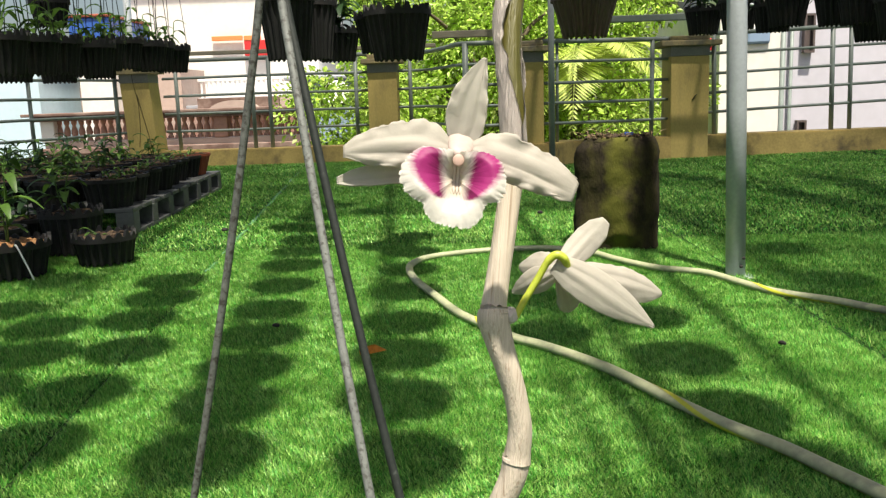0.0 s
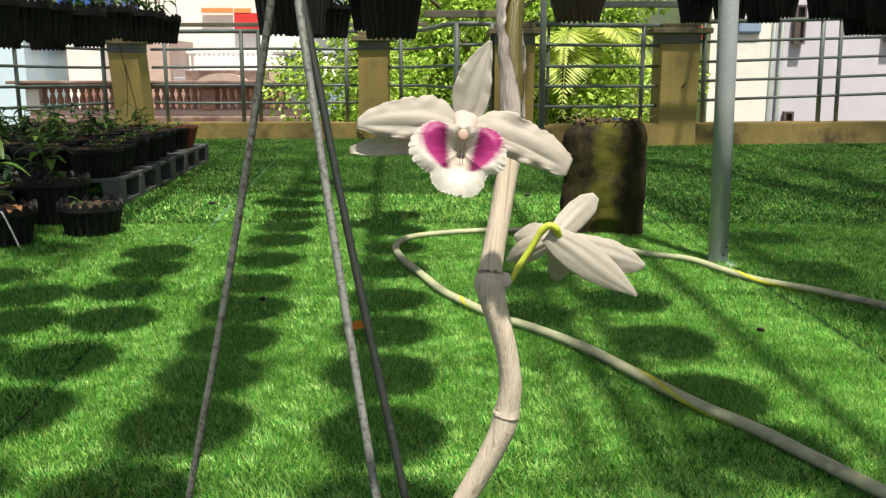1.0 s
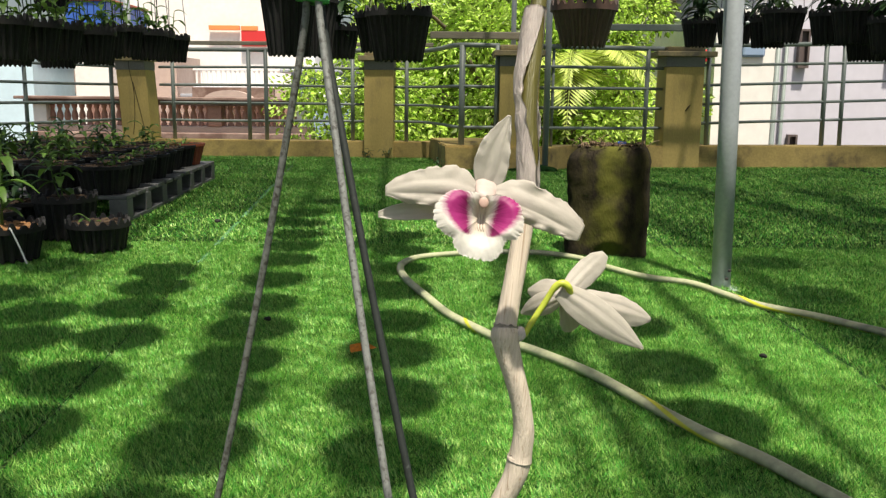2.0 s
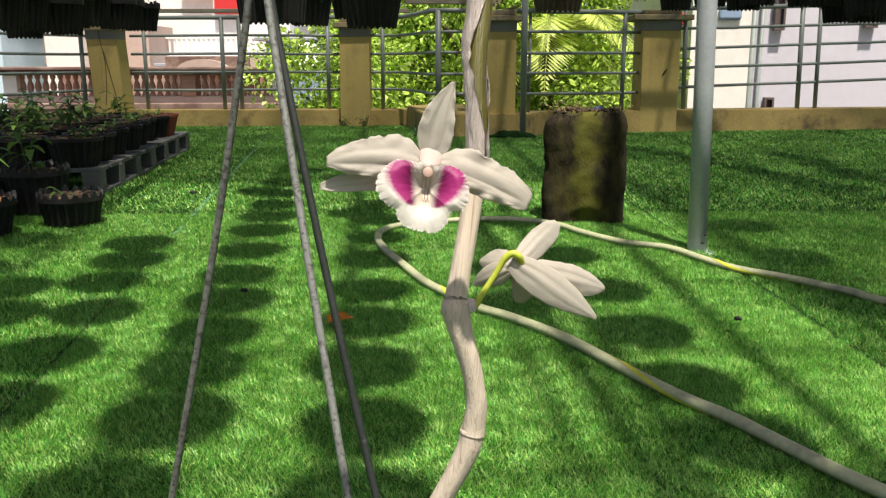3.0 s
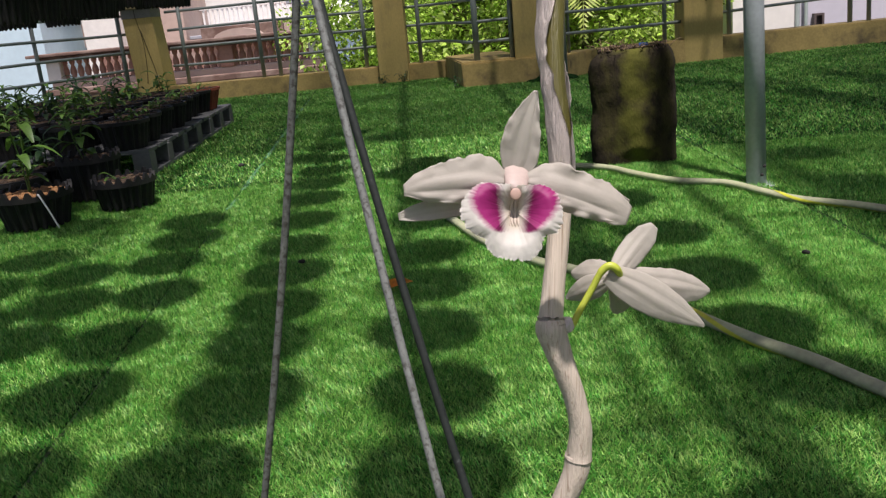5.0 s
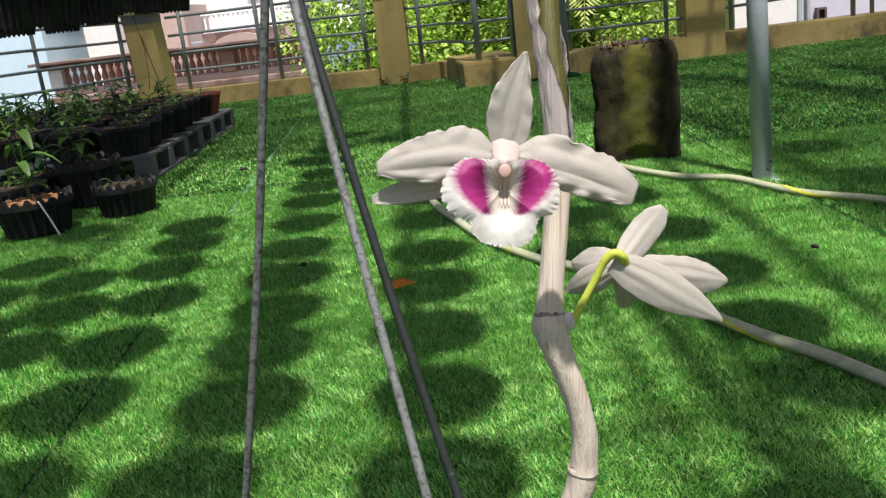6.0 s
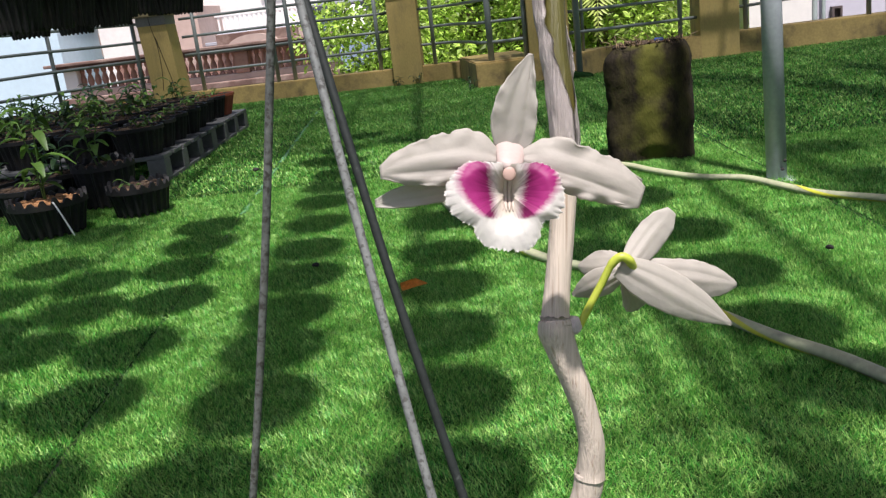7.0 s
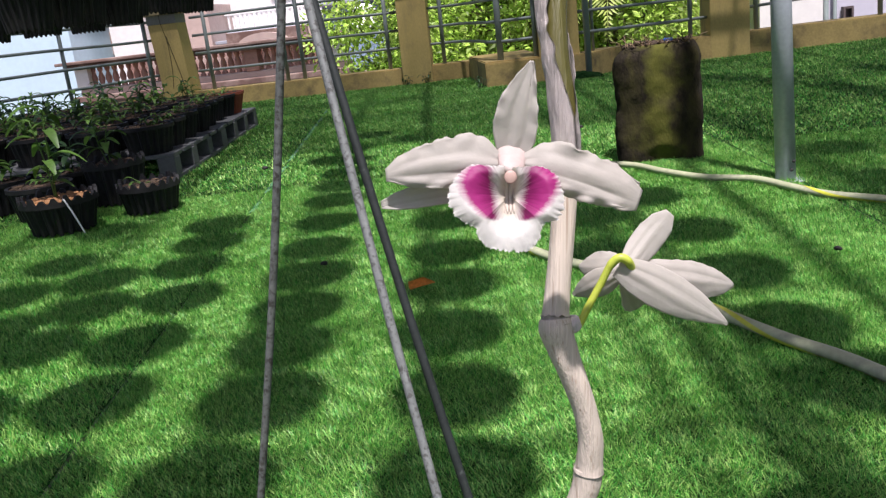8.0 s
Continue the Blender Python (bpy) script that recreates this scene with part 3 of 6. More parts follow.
# ---------------------------------------------------------------- mossy stone
def stone():
    ob = thing("stone_block", Matrix.Translation((0.668, 3.185, 0)) @ Matrix.Rotation(radians(-12), 4, "Z") @ Matrix.Scale(0.89, 4),
               "dark mossy upright stone block with soil on top", "stone block")
    bm = bmesh.new()
    rings, sides = [], 72
    for j in range(31):
        up = j / 30
        ring = []
        for k in range(sides):
            a = 2 * math.pi * k / sides
            c, d = math.cos(a), math.sin(a)
            # a squarish round: superellipse section that narrows a little upwards and rounds over at the top
            rad = 1 / (abs(c) ** 5 + abs(d) ** 5) ** 0.2
            shrink = (1 - 0.035 * up) * (1 - 0.10 * max(0, up - 0.9) * 10 * max(0, up - 0.9) * 10)
            p = Vector((0.170 * rad * c * shrink, 0.125 * rad * d * shrink, 0.452 * up))
            p += Vector((c, d, 0)) * (0.010 * noise.noise(p * 7) + 0.006 * noise.noise(p * 22) + 0.003 * noise.noise(p * 60))
            if up > 0.85:
                p.z += (up - 0.85) * 6 * (0.022 * noise.noise(p * 9 + Vector((1, 0, 0))) + 0.012 * noise.noise(p * 28) - 0.03 * max(0, -c))
            # broken hollow low on the front, shallow flutes above it
            e = math.hypot((p.x - 0.02) / 0.085, (p.z - 0.01) / 0.06)
            if p.y < -0.05:
                p.y += 0.045 * max(0, 1 - e)
                p.y += 0.008 * math.exp(-((p.x - 0.075 + 0.02 * up) / 0.03) ** 2) - 0.006 * math.exp(-((p.x + 0.02) / 0.05) ** 2)
            ring.append(bm.verts.new(p))
        rings.append(ring)
    for lo, hi in zip(rings, rings[1:]):
        for k in range(sides):
            bm.faces.new((lo[k], lo[(k + 1) % sides], hi[(k + 1) % sides], hi[k]))
    inner = rings[-1]
    for f, dz in ((0.75, 0.004), (0.4, -0.006), (0.08, 0.0)):
        ring = [bm.verts.new((v.co.x * f, v.co.y * f, 0.452 + dz + 0.012 * noise.noise(Vector((v.co.x * f * 16, v.co.y * f * 16, 1))))) for v in rings[-1]]
        for k in range(sides):
            bm.faces.new((inner[k], inner[(k + 1) % sides], ring[(k + 1) % sides], ring[k]))
        inner = ring
    bm.faces.new(inner)
    bm.faces.new(rings[0][::-1])
    part("stone", bm, STONE, ob)
    bm = bmesh.new()
    r = random.Random(5)
    for k in range(70):
        p = Vector((r.uniform(-0.12, 0.12), r.uniform(-0.09, 0.09), 0.452 + r.uniform(-0.004, 0.012)))
        bmesh.ops.create_icosphere(bm, subdivisions=1, radius=r.uniform(0.007, 0.018), matrix=Matrix.Translation(p) @ Matrix.Diagonal((1, 1, 0.5, 1)))
    roughen(bm, 0.004, 0.02)
    part("soil", bm, SOIL, ob, "crumbly dark soil")
    bm = bmesh.new()
    for k in range(60):
        p = Vector((r.uniform(-0.15, 0.15), r.uniform(-0.12, 0.05), 0.452))
        a, h = r.uniform(0, 6.3), r.uniform(0.02, 0.07)
        q = p + Vector((math.cos(a) * h * 0.8, math.sin(a) * h * 0.8, h * r.uniform(0.3, 1)))
        add_tube(bm, [p, (p + q) / 2 + Vector((0, 0, 0.008)), q], [0.0016, 0.0013, 0.0005], 5)
    tagged(part("dry_tuft", bm, STALK, ob, "thin dry stalks"), kind="stuff")
    part("blue_scrap", box((0.03, -0.045, 0.462), (0.065, -0.03, 0.474), 0.002), BLUE_ROOF, ob, "small blue plastic scrap", False)
    return ob


stone()


# ---------------------------------------------------------------- hose
def hose():
    line = spline([(0.9, 0.8, 0.017), (0.712, 1.064, 0.017), (0.64, 1.203, 0.017), (0.591, 1.31, 0.017), (0.528, 1.412, 0.017), (0.46, 1.553, 0.017), (0.379, 1.731, 0.017),
                   (0.274, 1.887, 0.017), (0.213, 1.956, 0.017), (0.135, 2.093, 0.017), (0.077, 2.213, 0.017), (0.01, 2.421, 0.017), (-0.049, 2.611, 0.017), (-0.078, 2.766, 0.017),
                   (-0.074, 2.885, 0.017), (-0.02, 2.99, 0.017), (0.11, 3.064, 0.017), (0.276, 3.106, 0.017), (0.425, 3.09, 0.017), (0.541, 3, 0.017), (0.608, 2.857, 0.017),
                   (0.708, 2.698, 0.017), (0.83, 2.611, 0.017), (0.891, 2.463, 0.017), (0.947, 2.336, 0.017), (1.058, 2.22, 0.017), (1.149, 2.092, 0.017), (1.3, 1.93, 0.017),
                   (2.2, 1.55, 0.017)], 8)
    ob = thing("garden_hose", (0.90, 0.80, 0), "translucent green-white garden hose with yellow stripe on the turf", "hose")
    o = Vector((0.90, 0.80, 0))
    line = [p - o for p in line]
    part("tube", tube(line, 0.0125, 12, 0.8), HOSE, ob)
    bm = bmesh.new()
    rows = []
    for i, p in enumerate(line):
        t = (line[min(i + 1, len(line) - 1)] - line[max(i - 1, 0)]).normalized()
        s = Vector((t.y, -t.x, 0)).normalized()
        # the stripe lies underneath but for three twists that bring it across the top
        tw = 1.6 - (2.6 * math.tanh((i - 39) / 8) if i < 56 else 3.68 * math.tanh((i - 73) / 6) if i < 120 else 2.6 * math.tanh((i - 188) / 8))
        ring = []
        for da in (-0.36, -0.12, 0.12, 0.36):
            ang = tw + da
            ring.append(bm.verts.new(p + s * 0.0131 * math.cos(ang) + Vector((0, 0, 0.0131 * 0.83 * math.sin(ang)))))
        rows.append(ring)
    for a, b in zip(rows, rows[1:]):
        for k in range(3):
            bm.faces.new((a[k], a[k + 1], b[k + 1], b[k]))
    part("stripe", bm, HOSE_STRIPE, ob, "yellow stripe")
    return ob


hose()


def fallen_leaf():
    bm = bmesh.new()
    vs = [bm.verts.new(p) for p in ((-0.024, 0, 0.022), (-0.026, 0.012, 0.03), (0.0, -0.006, 0.024), (0.004, 0.016, 0.036), (0.028, 0.006, 0.026), (-0.02, -0.012, 0.021))]
    for f in ((0, 2, 3, 1), (2, 4, 3), (0, 5, 2)):
        bm.faces.new([vs[i] for i in f])
    bmesh.ops.solidify(bm, geom=bm.faces[:], thickness=0.0006)
    ob = bm_object("dry_leaf", bm, DRY_LEAF, False)
    ob.location = (-0.106, 1.838, 0.0)
    ob.scale = (1.15, 1.15, 1.1)
    tagged(ob, "curled orange dry leaf on the turf", "leaf")


fallen_leaf()
for (x, y, s) in ((0.784, 1.845, 0.008), (-0.375, 2.107, 0.008), (0.46, 4.0, 0.012), (-0.95, 3.75, 0.012)):
    bm = bmesh.new()
    bmesh.ops.create_icosphere(bm, subdivisions=2, radius=s, matrix=Matrix.Translation((x, y, 0.022)) @ Matrix.Diagonal((1.2, 0.9, 0.7, 1)))
    roughen(bm, 0.003, 0.01, x)
    tagged(part("debris_crumb", bm, PITCH), "small dark crumb lying on the turf", "debris", "dark crumbs")


# ---------------------------------------------------------------- pots
def pot_body(r_top, r_bot, h, ribs=22, spikes=True, wall=0.006):
    """A ribbed basket in one skin: tapered, ribbed outside, an inner wall, a notched rim and slat ends below the base."""
    bm = bmesh.new()
    prof = [(0.001, 0.006), (r_bot * 0.90, 0.006), (r_bot * 0.95, 0.0), (r_bot, 0.002)]
    prof += [(r_bot + (r_top - r_bot) * k / 4, h * k / 4) for k in range(1, 5)]
    prof += [(r_top + 0.006, h - 0.012), (r_top + 0.006, h + 0.004), (r_top - wall, h + 0.004), (r_top - wall - 0.004, h * 0.75)]
    rings = add_lathe(bm, prof, ribs * 4, lambda k, i: (1.0 if i < 2 or i > 7 else (1.035 if k % 4 < 2 else 0.95)))
    if spikes:
        for k in range(ribs * 4):
            if k % 4 < 2:
                up = 0.012 + 0.005 * ((k // 4 * 7) % 3)
                for ring in (rings[9], rings[10]):
                    ring[k].co.z += up
                for ring in (rings[2], rings[3]):
                    ring[k].co.z -= 0.008
    return bm


def leafy(seed, n, height, spread, leaf_len, leaf_w, stems=3):
    """A tuft of seedling stems with strap leaves."""
    r = random.Random(seed)
    bm = bmesh.new()
    for s in range(stems):
        a, d = r.uniform(0, 6.3), r.uniform(0, spread)
        p0 = Vector((d * math.cos(a), d * math.sin(a), 0))
        tip = p0 + Vector((r.uniform(-0.04, 0.04), r.uniform(-0.04, 0.04), height * r.uniform(0.6, 1.1)))
        mid = (p0 + tip) / 2 + Vector((r.uniform(-0.012, 0.012), r.uniform(-0.012, 0.012), 0))
        line = spline([p0, mid, tip], 4)
        add_tube(bm, line, [0.0035 - 0.0018 * k / len(line) for k in range(len(line))], 6)
        for k in range(n):
            f = 0.35 + 0.65 * k / max(1, n - 1)
            q = line[min(len(line) - 1, int(f * (len(line) - 1)))]
            az = k * 2.6 + r.uniform(-0.5, 0.5) + s
            ln = leaf_len * r.uniform(0.7, 1.15)
            out = Vector((math.cos(az), math.sin(az), 0))
            side = Vector((-out.y, out.x, 0))
            rise = r.uniform(0.3, 0.9)
            rows = []
            for j in range(6):
                u = j / 5
                c = q + out * ln * u * 0.9 + Vector((0, 0, ln * (rise * u - 0.75 * u * u)))
                w = leaf_w * (0.25 + math.sin(math.pi * min(1, u * 0.92 + 0.06))) * 0.5
                rows.append((bm.verts.new(c - side * w + Vector((0, 0, w * 0.35))), bm.verts.new(c), bm.verts.new(c + side * w + Vector((0, 0, w * 0.35)))))
            for (a0, b0, c0), (a1, b1, c1) in zip(rows, rows[1:]):
                bm.faces.new((a0, b0, b1, a1))
                bm.faces.new((b0, c0, c1, b1))
    return bm


def soil_disc(r, z, seed, lumps=40):
    bm = bmesh.new()
    rr = random.Random(seed)
    add_lathe(bm, [(0.001, z + 0.006), (r * 0.5, z + 0.004), (r, z)], 20)
    for k in range(lumps):
        a, d = rr.uniform(0, 6.3), r * math.sqrt(rr.random()) * 0.92
        bmesh.ops.create_icosphere(bm, subdivisions=1, radius=rr.uniform(0.004, 0.012),
                                   matrix=Matrix.Translation((d * math.cos(a), d * math.sin(a), z + 0.004)) @ Matrix.Rotation(rr.uniform(0, 3), 4, "X") @ Matrix.Diagonal((1.4, 0.8, 0.55, 1)))
    return bm


def hanging_pot(label, r_top, r_bot, h, mat, seed, wire_len, leaves=(4, 0.16, 0.04, 0.09, 0.02, 4), group="hanging pots", spikes=True):
    """Origin at the pot's bottom; three hanger wires meet in a hook above."""
    ob = thing("hanging_pot", (0, 0, 0), label, "hanging pot", group)
    part("basket", pot_body(r_top, r_bot, h, 22, spikes), mat, ob, "", False)
    part("soil", soil_disc(r_top * 0.93, h * 0.86, seed), SOIL, ob)
    for k in range(3):
        a = 0.6 + k * 2.094
        part("hanger_wire", tube([(r_top * math.cos(a), r_top * math.sin(a), h * 0.9), (0.3 * r_top * math.cos(a), 0.3 * r_top * math.sin(a), h + wire_len * 0.72),
                                  (0.004 * math.cos(a), 0.004 * math.sin(a), h + wire_len)], 0.0017, 6), THIN_WIRE, ob)
    part("hook", tube(spline([(0, 0, h + wire_len - 0.03), (0, 0, h + wire_len + 0.03), (0.0, 0.018, h + wire_len + 0.06), (0, 0.0, h + wire_len + 0.085), (0, -0.02, h + wire_len + 0.06)], 5), 0.002, 6), THIN_WIRE, ob)
    if leaves:
        part("plant", leafy(seed, leaves[0], leaves[1], leaves[2], leaves[3], leaves[4], leaves[5]), DARK_LEAF if seed % 2 else LEAF, ob, "thin green orchid shoots").location = (0, 0, h * 0.88)
    return ob


for (x, y, s) in ((-0.685, 7.70, 51), (-0.50, 7.71, 52), (-0.02, 6.62, 53)):
    weed = part("weed", leafy(s, 4, 0.09, 0.02, 0.05, 0.014, 3), DARK_LEAF)
    weed.location = (x, y, 0)
    tagged(weed, "small green weed at the parapet foot", "weed", "weeds")

HUNG = []


def hang(proto, x, y, z_bottom, turn, keep=False):
    HUNG.append((x, y, z_bottom + HOOK_TOP[proto.name]))
    m = Matrix.Translation((x, y, z_bottom)) @ Matrix.Rotation(turn, 4, "Z")
    if keep:
        proto.matrix_basis = m
        return proto
    return copy_thing(proto, m)


# prototypes differ by hook height, so that every pot reaches its pipe
r = random.Random(11)
tall = hanging_pot("tall black plastic pot hanging on wires from the pipe", 0.108, 0.08, 0.23, BLACK, 3, ROOF_Z - 0.85 - 0.23 - 0.07)
wide = hanging_pot("black slatted plastic basket hanging with orchid seedlings", 0.108, 0.08, 0.15, BLACK, 4, ROOF_Z - 0.84 - 0.15 - 0.07)
wide2 = hanging_pot("black slatted plastic basket hanging with leafy seedlings", 0.105, 0.08, 0.135, BLACK, 7, ROOF_Z - 0.84 - 0.135 - 0.07, (6, 0.2, 0.05, 0.13, 0.03, 6))
brown = hanging_pot("brown slatted basket hanging with a small orchid", 0.10, 0.066, 0.115, BROWN_POT, 5, ROOF_Z - 0.835 - 0.115 - 0.07)
high = hanging_pot("black basket hanging high above the turf", 0.111, 0.09, 0.12, BLACK, 9, ROOF_Z - 1.10 - 0.12 - 0.07, (4, 0.10, 0.04, 0.06, 0.016, 3), "overhead pots")
high2 = hanging_pot("dark brown basket hanging high above the turf", 0.105, 0.086, 0.12, BROWN_POT, 10, ROOF_Z - 1.10 - 0.12 - 0.07, (3, 0.09, 0.04, 0.05, 0.014, 3), "overhead pots")

small = hanging_pot("small black basket hanging in a row with thin seedlings", 0.092, 0.07, 0.115, BLACK, 12, ROOF_Z - 0.85 - 0.115 - 0.07, (5, 0.14, 0.05, 0.09, 0.020, 3))
HOOK_TOP = {p.name: ROOF_Z - z for p, z in ((tall, 0.85), (wide, 0.84), (wide2, 0.84), (brown, 0.835), (high, 1.10), (high2, 1.10), (small, 0.85))}

# pots that hang low enough to show above the turf
hang(tall, -0.578, 3.55, 0.736, 0.3, True)
hang(wide, -0.10, 3.0, 0.70, 0.2, True)
hang(tall, -0.527, 3.83, 0.745, 1.3)
hang(wide2, -0.483, 4.30, 0.755, 0.8, True)
hang(wide, -0.25, 4.0, 0.775, 1.9)
hang(brown, 0.497, 2.80, 0.742, 0.4, True)
for k in range(9):
    hang(small, -1.38 + r.uniform(-0.03, 0.03), 2.85 + 0.22 * k, 0.685 + 0.008 * k + r.uniform(-0.015, 0.015), r.uniform(0, 6), k == 0)
hang(small, -1.92, 4.4, 0.976, 2.0)
for k in range(4):
    hang(small, -1.76 + r.uniform(-0.04, 0.04), 3.25 + 0.4 * k, 0.675 + 0.009 * k + r.uniform(-0.015, 0.015), r.uniform(0, 6))
for k in range(8):
    hang(wide2 if k % 2 else wide, 2.10 + r.uniform(-0.06, 0.05) - 0.07 * k, 3.63 + 0.24 * k, 0.79 + r.uniform(-0.03, 0.02) + 0.015 * k, r.uniform(0, 6))
for k in range(6):
    hang(wide2 if k % 2 else wide, 2.43 + r.uniform(-0.06, 0.05), 3.72 + 0.25 * k, 0.81 + r.uniform(-0.03, 0.02), r.uniform(0, 6))

# pots that hang higher, out over the turf near the flower
SHADE_X = 1.18 * math.cos(SUN_ELEVATION) / math.sin(SUN_ELEVATION) * SUN_SIDE.x
SHADE_Y = 1.18 * math.cos(SUN_ELEVATION) / math.sin(SUN_ELEVATION) * SUN_SIDE.y
first = True
for (x, y) in ((-0.34, 1.345), (-0.362, 1.585), (-0.38, 1.81), (-0.405, 2.06), (-0.436, 2.323), (-0.465, 2.625), (-0.496, 2.952), (-0.52, 3.22), (-0.54, 3.5),
               (-0.575, 3.8), (-0.01, 1.315), (-0.035, 1.59), (-0.047, 1.88), (-0.057, 2.15), (-0.072, 2.5), (-0.085, 2.825), (-0.1, 3.15), (-0.115, 3.5),
               (0.70, 1.02), (0.44, 0.88), (0.565, 1.803), (0.566, 1.482), (0.554, 2.144), (0.6, 1.25), (0.316, 2.375), (0.3, 2.02),
               (0.5, 2.55), (1.15, 2), (1.18, 2.5), (1.22, 3), (-0.36, 1.08), (0, 1.05), (-0.66, 1.40), (-0.69, 1.67),
               (-0.70, 1.97), (-0.78, 2.25), (-0.80, 2.50), (-0.85, 2.74), (-0.89, 1.36), (-0.92, 1.70), (-0.92, 1.95), (-1.0, 2.19), (-1.21, 2.39),
               (-1.10, 1.82), (-1.21, 2.10), (-1.26, 2.81), (-0.62, 1.10), (-0.86, 1.08)):
    px, py = x + SHADE_X, y + SHADE_Y
    if first:
        hang(high, px, py, 1.10, 0.2, True)
        hang(high2, px + 0.05, py - 0.42, 1.10, 0.9, True)
        first = False
    else:
        hang(high if r.random() < 0.6 else high2, px, py, 1.10, r.uniform(0, 6))

# short bars from the pipes to the hooks that hang beside them
for (x, y, z) in HUNG:
    near = min((lean_x(q, y) for q in frame_rows), key=lambda q: abs(q - x))
    if abs(near - x) > 0.012 or abs(z - ROOF_Z) > 0.01:
        way = 0.03 if x > near else -0.03
        tagged(part("hanging_bar", tube([(near, y, z + 0.006), (x + way, y, z + 0.006)], 0.006, 8), RAIL), "thin grey bar carrying a pot hook", "bar", "hanging bars", "structure")


# pots standing on the ground and on pallets
def standing_pot(name, label, r_top, r_bot, h, mat, seed, leaves, soil=None, spikes=True, leaf_mat=None):
    ob = thing(name, (0, 0, 0), label, "pot", "pots on the pallets")
    part("basket", pot_body(r_top, r_bot, h, 20, spikes), mat, ob, "", False)
    part("soil", soil_disc(r_top * 0.94, h * 0.97, seed, 90), soil or SOIL, ob)
    if leaves:
        part("plant", leafy(seed, *leaves), leaf_mat or LEAF, ob, "green orchid seedling").location = (0, 0, h * 0.9)
    return ob


def pallet(x, y, turn):
    ob = thing("plastic_pallet", Matrix.Translation((x, y, 0)) @ Matrix.Rotation(turn, 4, "Z"), "grey plastic pallet on the turf carrying pots", "pallet", "pallets")
    for k in range(6):
        part("slat", box((-0.5, 0.0 + 0.17 * k, 0.105), (0.5, 0.135 + 0.17 * k, 0.125), 0.004), PALLET, ob, "", False)
    for xx in (-0.5, -0.04, 0.42):
        part("runner", box((xx, 0.0, 0.0), (xx + 0.08, 0.985, 0.022), 0.004), PALLET, ob, "", False)
        for yy in (0.0, 0.3, 0.6, 0.9):
            part("block", box((xx, yy, 0.021), (xx + 0.08, yy + 0.09, 0.106), 0.004), PALLET, ob, "", False)
    return ob


pal = pallet(-1.86, 3.75, 0.07)
for (x, y) in ((-1.94, 4.72), (-2.88, 3.8), (-2.96, 4.78)):
    copy_thing(pal, Matrix.Translation((x, y, 0)) @ Matrix.Rotation(0.07, 4, "Z"))

p_a = standing_pot("black_pot", "black slatted pot with bark and seedlings on the pallet", 0.112, 0.088, 0.125, BLACK, 21, (5, 0.12, 0.06, 0.09, 0.022, 4), spikes=False)
p_b = standing_pot("black_pot", "black slatted pot with dry bark on the pallet", 0.115, 0.09, 0.125, BLACK, 22, (3, 0.05, 0.06, 0.06, 0.016, 3), spikes=False)
p_c = standing_pot("black_pot", "black pot with dark leafy orchids on the pallet", 0.112, 0.09, 0.125, BLACK, 23, (6, 0.16, 0.05, 0.10, 0.024, 3), leaf_mat=DARK_LEAF, spikes=False)
placed = 0
protos = [p_a, p_b, p_c]
used = set()
for j in range(8):
    for i in range(6):
        x = -1.51 - 0.255 * i + r.uniform(-0.025, 0.025) - 0.022 * j
        y = 3.87 + 0.245 * j + r.uniform(-0.025, 0.025)
        if i == 0 and j == 7:
            continue
        k = (1 if i == 0 else (2 if (i * 5 + j * 3) % 4 == 0 and i > 1 else (i + j) % 2))
        m = Matrix.Translation((x, y, 0.125)) @ Matrix.Rotation(r.uniform(0, 6), 4, "Z")
        if k not in used:
            used.add(k)
            protos[k].matrix_basis = m
        else:
            copy_thing(protos[k], m)
red = standing_pot("terracotta_pot", "terracotta coloured pot with a white tag on the pallet end", 0.115, 0.08, 0.13, TERRACOTTA, 31, (3, 0.05, 0.05, 0.05, 0.014, 3), spikes=False)
red.matrix_basis = Matrix.Translation((-1.615, 5.47, 0.125))
part("tag", box((-0.07, -0.118, 0.07), (0.03, -0.112, 0.09), 0.001), WHITE_WIRE, red, "white plastic tag", False)

front = standing_pot("black_pot", "black slatted basket with bark standing on the turf", 0.108, 0.09, 0.09, BLACK, 41, (2, 0.03, 0.07, 0.05, 0.012, 2))
front.matrix_basis = Matrix.Translation((-1.205, 3.09, 0.02)) @ Matrix.Rotation(0.5, 4, "Z")
coir = standing_pot("black_pot", "black basket topped with orange coconut fibre and a yellow-green shoot", 0.125, 0.10, 0.105, BLACK, 42, None, COIR)
coir.matrix_basis = Matrix.Translation((-1.44, 2.88, 0.02))
bm = leafy(43, 7, 0.30, 0.015, 0.12, 0.028, 2)
part("plant", bm, LEAF, coir, "yellow-green leafy shoot").location = (-0.02, 0.0, 0.095)
part("wire", tube(spline([(0.07, -0.1, 0.11), (0.085, -0.12, 0.115), (0.12, -0.14, 0.06), (0.145, -0.15, 0.008)], 5), 0.003, 8), WHITE_WIRE, coir, "bent white plastic wire")
side = standing_pot("black_pot", "black pot with a bright green seedling beside the pallet", 0.115, 0.095, 0.15, BLACK, 44, (7, 0.26, 0.02, 0.1, 0.028, 2))
side.matrix_basis = Matrix.Translation((-1.43, 3.33, 0.02))
copy_thing(p_b, Matrix.Translation((-1.66, 3.17, 0.01)))
copy_thing(p_c, Matrix.Translation((-1.70, 3.46, 0.01)))
copy_thing(p_a, Matrix.Translation((-1.93, 3.36, 0.01)))

